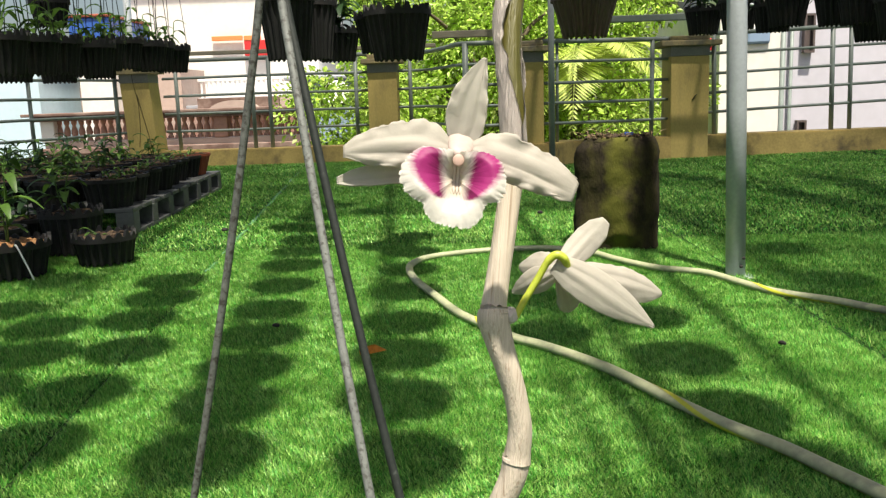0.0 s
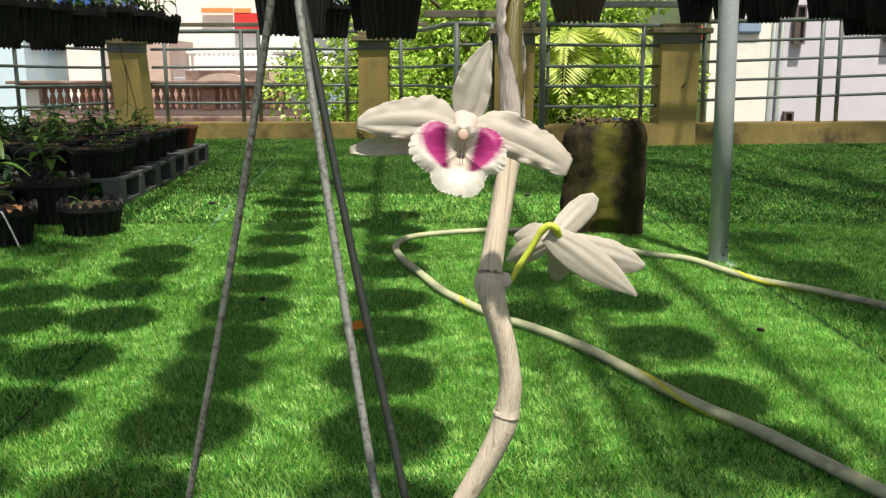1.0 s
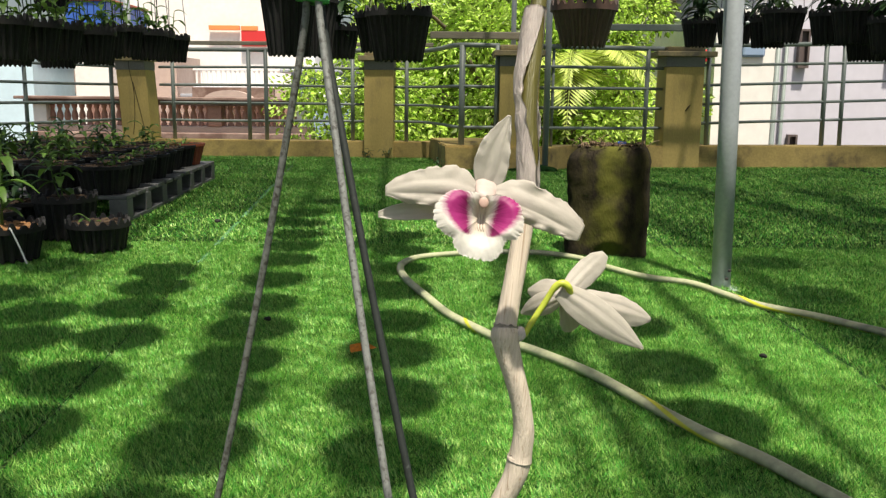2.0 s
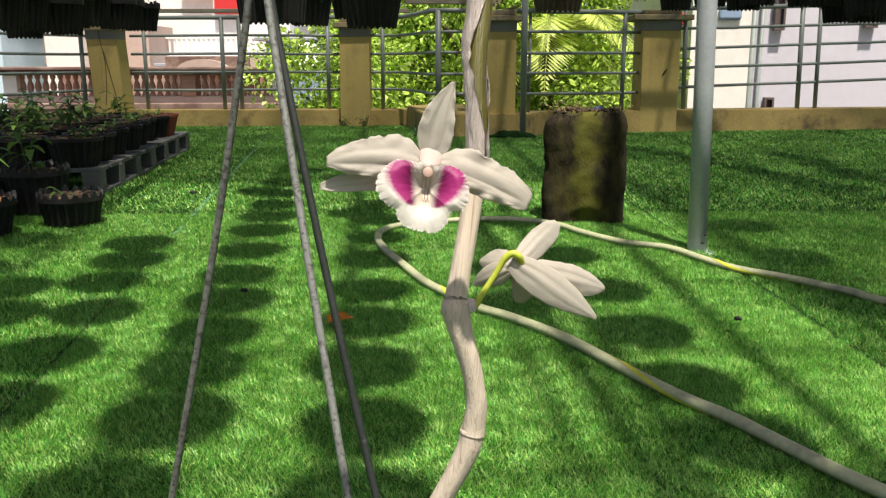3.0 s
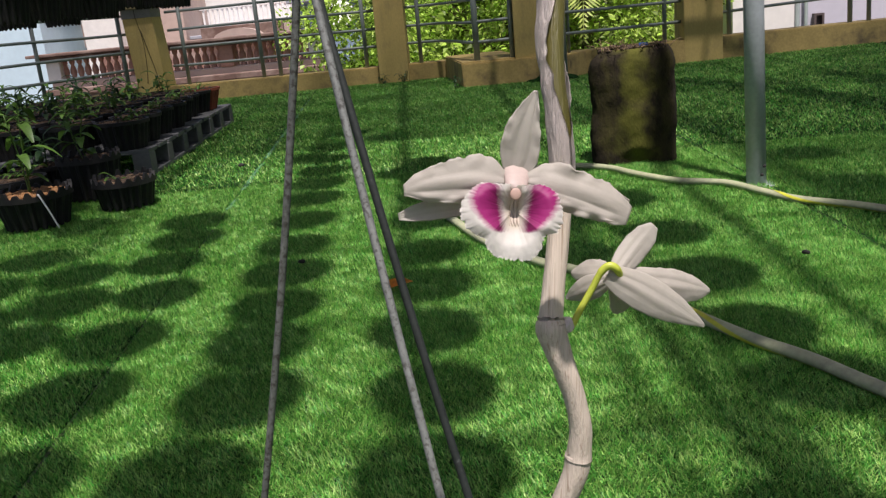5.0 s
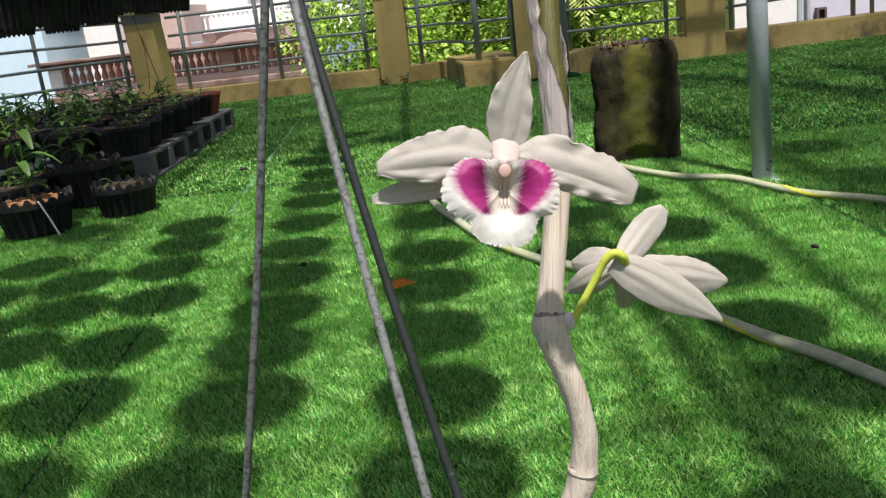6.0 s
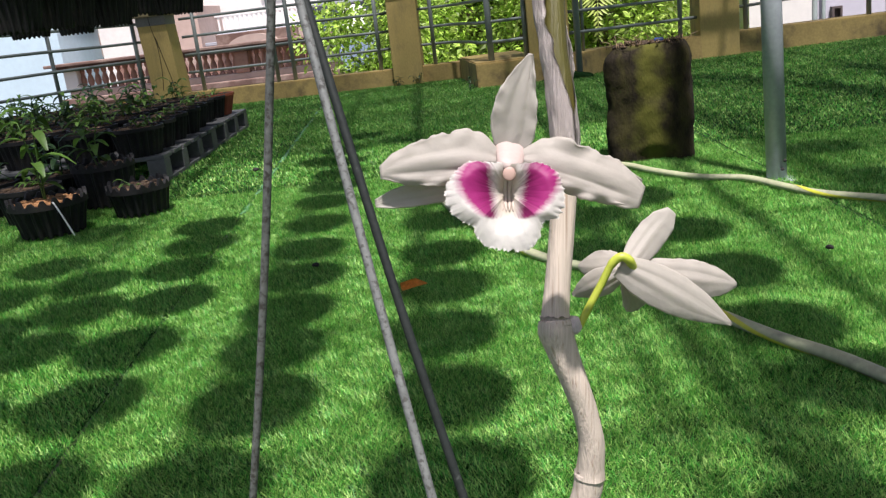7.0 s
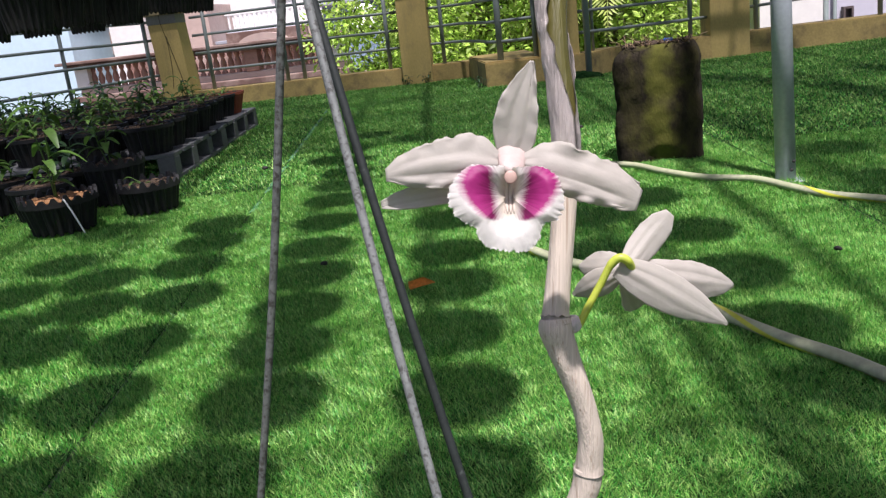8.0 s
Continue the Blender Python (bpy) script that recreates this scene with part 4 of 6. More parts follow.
# ---------------------------------------------------------------- the hanging orchid
PETAL = material("white_petal", (0.57, 0.53, 0.465), 0.55, scale=60, vary=0.05, fine=400, bump=0.10, trans=0.5, spec=0.25)
SEPAL = material("creamy_white_sepal", (0.565, 0.53, 0.465), 0.55, scale=60, vary=0.05, fine=400, bump=0.10, trans=0.5, spec=0.25)
PEDICEL = material("yellow_green_stalk", (0.46, 0.52, 0.06), 0.4, scale=120, vary=0.2, fine=500, trans=0.2)
CANE = material("dry_papery_cane", (0.48, 0.41, 0.33), 0.75, scale=90, vary=0.22, fine=300, bump=0.3, spots=(0.30, 0.225, 0.16), spot_scale=110,
                spot_edge=(0.56, 0.66), stretch=(9.0, 0.07, 9.0))
SHEATH = material("papery_grey_sheath", (0.60, 0.54, 0.50), 0.75, scale=90, vary=0.2, fine=420, bump=0.5, spots=(0.32, 0.26, 0.24), spot_scale=160,
                  spot_edge=(0.60, 0.7), stretch=(3.0, 0.4, 3.0), trans=0.2)
GREEN_CANE = material("olive_green_cane", (0.075, 0.068, 0.010), 0.45, scale=90, vary=0.25, fine=300, bump=0.3, stretch=(4.0, 0.3, 4.0))


def lip_material():
    """White lip with two magenta eyes and a pale greenish throat, by a pigment layer laid on the mesh."""
    m = material("magenta_and_white_lip", (0.70, 0.665, 0.61), 0.55, scale=80, vary=0.06, fine=500, bump=0.08, trans=0.4)
    n, l = m.node_tree.nodes, m.node_tree.links
    b = n["Principled BSDF"]
    src = b.inputs["Base Color"].links[0].from_socket
    at = n.new("ShaderNodeAttribute")
    at.attribute_name = "pigment"
    sep = n.new("ShaderNodeSeparateColor")
    l.new(at.outputs["Color"], sep.inputs[0])
    grain = n.new("ShaderNodeTexNoise")
    grain.inputs["Scale"].default_value = 900
    co = n.new("ShaderNodeTexCoord")
    l.new(co.outputs["Object"], grain.inputs["Vector"])
    rough = n.new("ShaderNodeMath")
    rough.operation = "MULTIPLY_ADD"
    rough.inputs[1].default_value = 0.22
    l.new(grain.outputs[0], rough.inputs[0])
    l.new(sep.outputs[0], rough.inputs[2])
    cut = n.new("ShaderNodeMapRange")
    cut.inputs["From Min"].default_value, cut.inputs["From Max"].default_value = 0.30, 0.80
    l.new(rough.outputs[0], cut.inputs["Value"])
    mag = n.new("ShaderNodeMix")
    mag.data_type = "RGBA"
    l.new(cut.outputs[0], mag.inputs["Factor"])
    l.new(src, mag.inputs["A"])
    dark = n.new("ShaderNodeMix")
    dark.data_type = "RGBA"
    l.new(sep.outputs[2], dark.inputs["Factor"])
    dark.inputs["A"].default_value = (0.36, 0.020, 0.165, 1)
    dark.inputs["B"].default_value = (0.17, 0.004, 0.070, 1)
    l.new(dark.outputs["Result"], mag.inputs["B"])
    thr = n.new("ShaderNodeMix")
    thr.data_type = "RGBA"
    l.new(sep.outputs[1], thr.inputs["Factor"])
    l.new(mag.outputs["Result"], thr.inputs["A"])
    thr.inputs["B"].default_value = (0.58, 0.50, 0.40, 1)
    for link in list(src.links):
        if link.to_node.name != mag.name:
            l.new(thr.outputs["Result"], link.to_socket)
    return m


LIP = lip_material()
orchid = thing("hanging_orchid", pose(0.0970, 0.0650, 0.5940, 74.491, 6.555, 2.352) @ Matrix.Scale(0.8, 4) @ Matrix.Translation((0.03361, -0.02138, -0.25000)),
               "hanging orchid with white and magenta flowers on a bare cane", "orchid")


def interp(xs, ys, x):
    return float(np.interp(x, xs, ys))


def petal(name, parent, mat, base, tip, left, right, arch=0.0, cup=0.0, ruffle=0.0, seed=0.0, thick=0.0005, curl=0.0, nu=44, nv=24, tilt=0.0, crease=0.0):
    """A petal from base to tip. left, right: half widths at even steps along it. arch lifts its middle towards the viewer, cup its edges,
    curl bends the tip, ruffle waves the rim, crease folds it lengthwise."""
    base, tip = Vector(base), Vector(tip)
    along = tip - base
    ln = along.length
    ax = along.normalized()
    side = Vector((0, 0, 1)).cross(ax).normalized()
    up = ax.cross(side).normalized()
    side = (side * math.cos(tilt) + up * math.sin(tilt))
    up = ax.cross(side).normalized()
    steps = [i / (len(left) - 1) for i in range(len(left))]
    bm = bmesh.new()
    rows = []
    for i in range(nu + 1):
        u = i / nu
        wl, wr = interp(steps, left, u), interp(steps, right, u)
        row = []
        for j in range(nv + 1):
            v = -1 + 2 * j / nv
            w = wl * v if v < 0 else wr * v
            edge = abs(v) ** 3
            p = base + ax * ln * u + side * w
            h = arch * math.sin(math.pi * u) + cup * v * v * (0.3 + 0.7 * math.sin(math.pi * min(1, u + 0.1))) + curl * u * u
            h += 0.0003 * math.exp(-(v * 9) ** 2) * (1 - u) - 0.00025 * math.exp(-((abs(v) - 0.35) * 8) ** 2) * (1 - u)
            h += ruffle * edge * noise.noise(Vector((u * 7 + seed, v * 1.5, seed))) * min(1, u * 3, (1 - u) * 5)
            wander = 0.10 * math.sin(u * 5 + seed)
            h += crease * math.sin(math.pi * min(1, u * 1.05)) * (math.exp(-((v + 0.15 + wander) / 0.16) ** 2) - 0.8 * math.exp(-((v - 0.28 + wander) / 0.2) ** 2)
                                                           + 0.7 * math.exp(-((v - 0.62 - wander) / 0.14) ** 2) - 0.5 * math.exp(-((v + 0.55 - wander) / 0.16) ** 2))
            h += 0.000025 * math.sin(v * 30 + 3 * noise.noise(Vector((u * 3, v * 2, seed))))
            p = p + up * h
            if abs(v) > 0.9:
                p += side * math.copysign(1, v) * (abs(v) - 0.9) * 10 * ruffle * 0.45 * math.sin(math.pi * u) * noise.noise(Vector((u * 6 + seed, v, seed + 9)))
            if abs(v) > 0.99:
                p += side * ruffle * 0.35 * math.sin(math.pi * u) * noise.noise(Vector((u * 16 + seed, v, seed + 4)))
            row.append(bm.verts.new(p))
        rows.append(row)
    for a, b in zip(rows, rows[1:]):
        for j in range(nv):
            bm.faces.new((a[j], a[j + 1], b[j + 1], b[j]))
    bmesh.ops.remove_doubles(bm, verts=bm.verts, dist=0.00002)
    bmesh.ops.solidify(bm, geom=bm.faces[:], thickness=thick)
    return part(name, bm, mat, parent)


MM = 0.001
COLUMN = material("cream_pink_column", (0.58, 0.47, 0.42), 0.5, scale=150, vary=0.08, fine=500, bump=0.1, trans=0.35)
THROAT = material("beige_throat_fold", (0.52, 0.44, 0.36), 0.55, scale=150, vary=0.2, fine=500, bump=0.2, trans=0.25)
# column at the flower's heart carries the rest of the flower
bm = bmesh.new()
add_tube(bm, spline([(-0.01537, 0.04860, 0.02000), (-0.01572, 0.04680, 0.02250), (-0.01602, 0.04450, 0.02500), (-0.01630, 0.04200, 0.02700)], 4), [0.0046, 0.0047, 0.0046, 0.0044, 0.0042, 0.0040, 0.0038, 0.0037, 0.0036, 0.0035, 0.0032, 0.0026, 0.0016], 20, True, 0.45)
flower = part("flower", bm, COLUMN, orchid, "white flower with magenta eyes on its lip")
petal("dorsal_sepal", flower, SEPAL, (-0.01553, 0.04813, 0.02100), (-0.01031, 0.07271, 0.02400), [x * MM for x in (4.4, 5.5, 5.2, 4.4, 3.0, 1.8, 0.5)],
      [x * MM for x in (4.5, 6.5, 7.1, 6.9, 5.5, 3.5, 0.8)], arch=0.0010, cup=0.0010, ruffle=0.0010, seed=1, curl=0.0016, crease=0.0003)
petal("petal", flower, PETAL, (-0.01791, 0.04449, 0.02300), (-0.05017, 0.04178, 0.02350), [x * MM for x in (2.0, 7.6, 9.4, 9.2, 8.5, 7.6, 6.4, 4.6, 1.6)],
      [x * MM for x in (0.8, 1.8, 3.2, 4.6, 5.2, 5.0, 4.2, 3.2, 1.6)], arch=0.0022, cup=-0.0014, ruffle=0.0030, seed=5, curl=-0.0014, crease=0.0006)
petal("petal", flower, PETAL, (-0.01346, 0.04508, 0.02300), (0.01931, 0.03542, 0.02350), [x * MM for x in (1.0, 3.0, 4.4, 5.0, 5.0, 4.8, 4.8, 4.6, 3.2)],
      [x * MM for x in (2.2, 6.8, 8.6, 8.6, 8.2, 7.6, 6.8, 5.2, 2.4)], arch=0.0022, cup=-0.0014, ruffle=0.0034, seed=9, curl=-0.0014, crease=-0.0006)
petal("lateral_sepal", flower, SEPAL, (-0.01898, 0.04012, 0.01650), (-0.05194, 0.03360, 0.01600), [x * MM for x in (2.0, 3.6, 4.0, 3.9, 3.8, 3.6, 2.9, 1.2)],
      [x * MM for x in (2.0, 3.2, 3.4, 3.2, 3.0, 2.8, 2.3, 1.0)], arch=0.001, cup=0.0012, ruffle=0.0005, seed=13, curl=0.001)
petal("lateral_sepal", flower, SEPAL, (-0.01136, 0.04287, 0.01650), (0.02045, 0.03955, 0.01600), [x * MM for x in (2.0, 3.6, 4.4, 4.4, 4.2, 3.4, 0.8)],
      [x * MM for x in (2.0, 3.4, 4.2, 4.6, 4.6, 3.6, 0.8)], arch=0.001, cup=0.0012, ruffle=0.0006, seed=17, curl=0.001)


def lip():
    """Fringed lip: a hollow throat, two upturned side lobes and a tongue that flares forward."""
    c = Vector((-0.01633, 0.03633, 0.02750))
    edge_a = [0, 23, 44, 65, 90, 124, 147, 166, 183, 199, 215, 224, 234, 251, 271, 288, 303, 316, 330, 345, 360]
    edge_r = [14.0, 13.2, 10.6, 8.0, 6.8, 9.0, 13.6, 15.8, 16.8, 16.2, 14.2, 13.0, 14.7, 15.5, 15.3, 15.6, 14.0, 11.4, 14.0, 14.6, 14.0]
    na, nr = 300, 26
    bm = bmesh.new()
    pig = bm.loops.layers.float_color.new("pigment")
    rows, data = [], {}
    for j in range(nr + 1):
        f = j / nr
        row = []
        for i in range(na):
            a = 360 * i / na
            ang = radians(a)
            rad = interp(edge_a, edge_r, a) * MM
            if f > 0.8:
                rad *= 1 + 0.045 * ((f - 0.8) / 0.2) * noise.noise(Vector((math.cos(ang) * 14, math.sin(ang) * 14, 0))) + 0.03 * ((f - 0.8) / 0.2) * noise.noise(Vector((math.cos(ang) * 38, math.sin(ang) * 38, 3)))
            x, y = rad * f * math.cos(ang), rad * f * math.sin(ang)
            sidew = abs(math.cos(ang)) ** 1.5
            down = max(0, -math.sin(ang))
            z = -0.0062 * (1 - f) ** 1.3 + 0.0035 * sidew * math.sin(f * 2.4) - 0.0035 * sidew * max(0, f - 0.75) * 4 * 0.5
            z += 0.005 * down * f ** 1.4 - 0.006 * down * max(0, f - 0.7) ** 1.2 * 2
            z += 0.0006 * f * f * noise.noise(Vector((math.cos(ang) * 4, math.sin(ang) * 4, 8)))
            z += 0.00005 * noise.noise(Vector((x * 700, y * 700, 2)))
            vert = bm.verts.new(c + Vector((x, y, z)))
            # eyes: two crescents inside the side lobes that narrow towards the tongue
            ex, ey = x / MM + 0.4, y / MM
            outer = interp([-7.4, -6, -3, 0, 3, 6, 8], [4.4, 7.0, 10.0, 12.2, 13.0, 12.2, 9.8], ey)
            inner = interp([-7.4, -6, -3, 0, 3, 6, 8], [3.6, 3.2, 3.5, 4.0, 4.5, 4.8, 5.2], ey)
            streak = 0.9 * noise.noise(Vector((ang * 26, 0, f * 1.5)))
            best = 0.5 + ((outer - inner) / 2 - abs(abs(ex) - (outer + inner) / 2) + streak) / 5.6 - max(0, abs(ey - 0.2) - 7.0) * 0.6
            throat = math.exp(-((ex / 2.6) ** 4)) * (1 / (1 + math.exp((abs(ey) - 6.3) * 1.5)))
            data[vert] = (max(0, min(1, best)), max(0, min(1, throat)), max(0, min(1, 1 - (abs(ex) - inner) / 4.5 + 0.4 * streak)), 1)
            row.append(vert)
        rows.append(row)
    for a, b in zip(rows, rows[1:]):
        for i in range(na):
            k = (i + 1) % na
            fc = bm.faces.new((a[i], a[k], b[k], b[i]))
            for lp in fc.loops:
                lp[pig] = data[lp.vert]
    rim = rows[-1]
    rr = random.Random(4)
    for i in range(na):
        k = (i + 1) % na
        mid = (rim[i].co + rim[k].co) / 2
        out = (mid - c).normalized()
        tip = bm.verts.new(mid + out * rr.uniform(0.0, 0.0005) * (0.15 if mid.y > c.y + 0.004 else 1) + Vector((0, 0, rr.uniform(-0.0003, 0.0003))) + out.cross(Vector((0, 0, 1))) * rr.uniform(-0.0003, 0.0003))
        fc = bm.faces.new((rim[i], rim[k], tip))
        for lp in fc.loops:
            lp[pig] = (0, 0, 0, 1)
    return part("lip", bm, LIP, flower, "fringed white lip with two magenta eyes")


lip()
ANTHER = material("pale_pink_anther", (0.46, 0.31, 0.25), 0.5, scale=200, vary=0.1, fine=600, trans=0.2)
bm = bmesh.new()
bmesh.ops.create_icosphere(bm, subdivisions=3, radius=0.0017, matrix=Matrix.Translation((-0.01640, 0.04090, 0.02740)) @ Matrix.Diagonal((1.0, 1.1, 0.3, 1)))
part("anther_cap", bm, ANTHER, flower, "pale pink anther cap")
for x0, x1 in ((-0.0186, -0.0179), (-0.0173, -0.0170), (-0.0160, -0.0161), (-0.0147, -0.0152)):
    fold = ((x0, 0.0404, 0.0252), ((x0 + x1) / 2, 0.0357, 0.0222), (x1, 0.0312, 0.0254))
    part("throat_fold", tube(spline(fold, 5), [0.0003] + [0.0006] * 7 + [0.0005, 0.0003, 0.0001], 8), THROAT, flower)
YELLOWISH = material("pale_yellow_base", (0.55, 0.49, 0.35), 0.55, scale=200, vary=0.1, fine=600, trans=0.3)
bm = bmesh.new()
bmesh.ops.create_icosphere(bm, subdivisions=3, radius=0.0040, matrix=Matrix.Translation((-0.01556, 0.04820, 0.01990)) @ Matrix.Diagonal((1.1, 0.8, 0.3, 1)))
part("flower_base", bm, YELLOWISH, flower, "pale yellow flower base")
part("stalk", tube(spline([(0.00381, 0.05210, -0.01300), (-0.00245, 0.05059, 0.00000), (-0.01016, 0.04825, 0.01200), (-0.01451, 0.04541, 0.01400)], 6), 0.0013, 10), PEDICEL, flower, "yellow-green flower stalk")

# second flower, seen from behind
MM = 0.00103
bm = tube(spline([(0.00811, -0.00239, -0.01200), (0.01085, 0.00366, -0.01100), (0.01458, 0.01102, -0.01000), (0.01734, 0.01682, -0.00850), (0.02000, 0.01902, -0.00750), (0.02263, 0.01784, -0.00800), (0.02431, 0.01541, -0.01100)], 6),
          [0.0012] * 18 + [0.0014] * 19, 12)
flower2 = part("flower", bm, PEDICEL, orchid, "white flower turned away on a yellow-green stalk")
petal("dorsal_sepal", flower2, SEPAL, (0.02248, 0.01505, -0.01200), (0.03829, 0.03354, -0.02000), [x * MM for x in (2.0, 3.4, 4.2, 4.6, 4.6, 4.2, 1.8)],
      [x * MM for x in (2.0, 3.4, 4.2, 4.5, 4.6, 4.0, 1.2)], arch=-0.001, cup=-0.0016, ruffle=0.0006, seed=21, crease=0.0001)
petal("lateral_sepal", flower2, SEPAL, (0.01991, 0.01646, -0.00950), (0.05667, -0.00224, -0.01600), [x * MM for x in (3.4, 5.6, 6.4, 6.0, 4.8, 2.6, 0.3)],
      [x * MM for x in (3.0, 5.0, 6.0, 5.8, 4.8, 2.8, 0.3)], arch=0.0016, cup=-0.0016, ruffle=0.0006, seed=23, curl=-0.002, crease=0.00015)
petal("petal", flower2, PETAL, (0.02548, 0.01496, -0.01550), (0.06225, 0.00975, -0.02400), [x * MM for x in (2.2, 4.2, 5.6, 6.2, 6.2, 5.6, 4.0, 0.8)],
      [x * MM for x in (2.0, 3.8, 4.6, 5.2, 5.4, 4.8, 3.4, 0.6)], arch=0.001, cup=-0.002, ruffle=0.0014, seed=26, curl=-0.004, crease=0.0002)
petal("petal", flower2, PETAL, (0.02333, 0.01547, -0.01600), (0.00895, 0.01583, -0.02400), [x * MM for x in (2.0, 4.0, 5.0, 5.2, 4.4, 2.6, 0.6)],
      [x * MM for x in (2.0, 4.0, 5.2, 5.4, 4.8, 2.8, 0.6)], arch=0.001, cup=-0.002, ruffle=0.001, seed=28, curl=-0.003)
petal("lateral_sepal", flower2, SEPAL, (0.02084, 0.01379, -0.01400), (0.00716, 0.00582, -0.02400), [x * MM for x in (2.0, 3.6, 4.4, 4.2, 3.6, 2.2, 0.4)],
      [x * MM for x in (2.0, 3.2, 4.0, 3.8, 3.0, 1.8, 0.4)], arch=0.001, cup=-0.0014, ruffle=0.0005, seed=31, curl=-0.003)
petal("lip", flower2, PETAL, (0.02274, 0.01320, -0.01650), (0.02970, 0.00168, -0.03200), [x * MM for x in (2.0, 3.4, 4.2, 4.4, 4.0, 2.6, 0.6)],
      [x * MM for x in (2.0, 3.4, 4.4, 4.8, 4.2, 2.8, 0.6)], arch=0.002, cup=0.002, ruffle=0.001, seed=33)


# cane: a jointed, papery stem that zigzags from joint to joint
def cane(pts, radii, name, mat, label, ribs=0.05, sides=28, sub=6):
    line = spline(pts, sub)
    steps = [i / (len(radii) - 1) for i in range(len(radii))]
    bm = bmesh.new()
    rings = []
    nrm = Vector((1, 0, 0))
    for i, p in enumerate(line):
        u = i / (len(line) - 1)
        t = (line[min(i + 1, len(line) - 1)] - line[max(i - 1, 0)]).normalized()
        nrm = (nrm - t * nrm.dot(t)).normalized()
        bi = t.cross(nrm)
        rad = 0.88 * interp(steps, radii, u)
        ring = []
        for k in range(sides):
            a = 2 * math.pi * k / sides
            f = 1 + ribs * noise.noise(Vector((math.cos(a) * 5, math.sin(a) * 5, u * 6))) + ribs * 0.5 * noise.noise(Vector((math.cos(a) * 14, math.sin(a) * 14, u * 3)))
            ring.append(bm.verts.new(p + rad * f * (math.cos(a) * nrm + math.sin(a) * bi)))
        rings.append(ring)
    for a, b in zip(rings, rings[1:]):
        for k in range(sides):
            bm.faces.new((a[k], a[(k + 1) % sides], b[(k + 1) % sides], b[k]))
    bm.faces.new(rings[0][::-1])
    bm.faces.new(rings[-1])
    return part(name, bm, mat, orchid, label)


cane([(0.00161, 0.05318, -0.01200), (0.00384, 0.04549, -0.01200), (0.00332, 0.03523, -0.01200), (0.00247, 0.02326, -0.01200), (0.00144, 0.01129, -0.01200), (0.00076, 0.00239, -0.01200), (0.00093, -0.00205, -0.01200)],
     [x * MM for x in (4.9, 4.5, 4.2, 4.2, 4.3, 4.4, 4.7, 5.6)], "stem", CANE, "dry papery bare cane segment")
cane([(0.00042, -0.00034, -0.01200), (0.00093, -0.00410, -0.01200), (0.00381, -0.01193, -0.01300), (0.00740, -0.02067, -0.01400), (0.01066, -0.02967, -0.01600), (0.01274, -0.03880, -0.01800), (0.01291, -0.04683, -0.02000), (0.01273, -0.05062, -0.02100)],
     [x * MM for x in (5.2, 6.0, 5.3, 4.6, 4.3, 4.3, 4.5, 4.8, 5.5)], "stem", CANE, "dry papery bare cane segment")
cane([(0.01273, -0.04955, -0.02100), (0.01183, -0.05656, -0.02200), (0.00785, -0.06819, -0.02500), (0.00208, -0.08224, -0.02900), (-0.00159, -0.09293, -0.03200), (-0.00273, -0.10493, -0.03500), (-0.00268, -0.12180, -0.03900), (-0.00069, -0.14980, -0.04500), (0.00266, -0.18343, -0.05200)],
     [x * MM for x in (5.3, 5.0, 4.7, 4.5, 4.6, 5.2, 4.7, 4.6, 4.5)], "stem", CANE, "dry papery bare cane segment")
cane([(-0.00071, 0.20040, -0.02400), (0.00093, 0.15196, -0.02000), (0.00124, 0.11914, -0.01700), (0.00057, 0.09751, -0.01450), (0.00106, 0.08335, -0.01300), (0.00237, 0.07295, -0.01250), (0.00367, 0.06002, -0.01200), (0.00401, 0.05199, -0.01200)],
     [x * MM for x in (1.0, 3.4, 3.9, 3.9, 3.8, 3.8, 3.9, 4.2)], "stem", GREEN_CANE, "olive green living cane")
# torn papery sheath wrapped round the green cane, open along the right
def sheath():
    line = spline([(0.00032, 0.12913, -0.01800), (-0.00104, 0.10993, -0.01550), (-0.00156, 0.09737, -0.01400), (0.00003, 0.08678, -0.01300), (0.00134, 0.07638, -0.01250), (0.00281, 0.06430, -0.01200), (0.00367, 0.05575, -0.01200), (0.00384, 0.05096, -0.01200)], 8)
    bm = bmesh.new()
    rings, sides = [], 30
    for i, p in enumerate(line):
        u = i / (len(line) - 1)
        open_half = max(0.0, 1.0 * math.sin(math.pi * min(1, max(0, (u - 0.02) / 0.72)))) * (1 + 0.25 * noise.noise(Vector((u * 14, 0, 1))))
        mid = 0.85 + 0.1 * u
        rad = (4.5 + 0.5 * noise.noise(Vector((u * 9, 3, 0)))) * MM
        ring = []
        for k in range(sides + 1):
            a = mid + open_half + (2 * math.pi - 2 * open_half) * k / sides
            lift = 1 + (0.14 * noise.noise(Vector((u * 20, a, 7))) + 0.12) * (math.exp(-k / 2.5) + math.exp(-(sides - k) / 2.5)) * min(1, open_half * 2) + 0.06 * noise.noise(Vector((math.cos(a) * 4, math.sin(a) * 4, u * 8)))
            ring.append(bm.verts.new(p + Vector((rad * lift * math.cos(a), 0, rad * lift * math.sin(a)))))
        rings.append(ring)
    for a, b in zip(rings, rings[1:]):
        for k in range(sides):
            bm.faces.new((a[k], a[k + 1], b[k + 1], b[k]))
    bmesh.ops.solidify(bm, geom=bm.faces[:], thickness=0.0004)
    part("papery_sheath", bm, SHEATH, orchid, "torn papery grey sheath")


sheath()


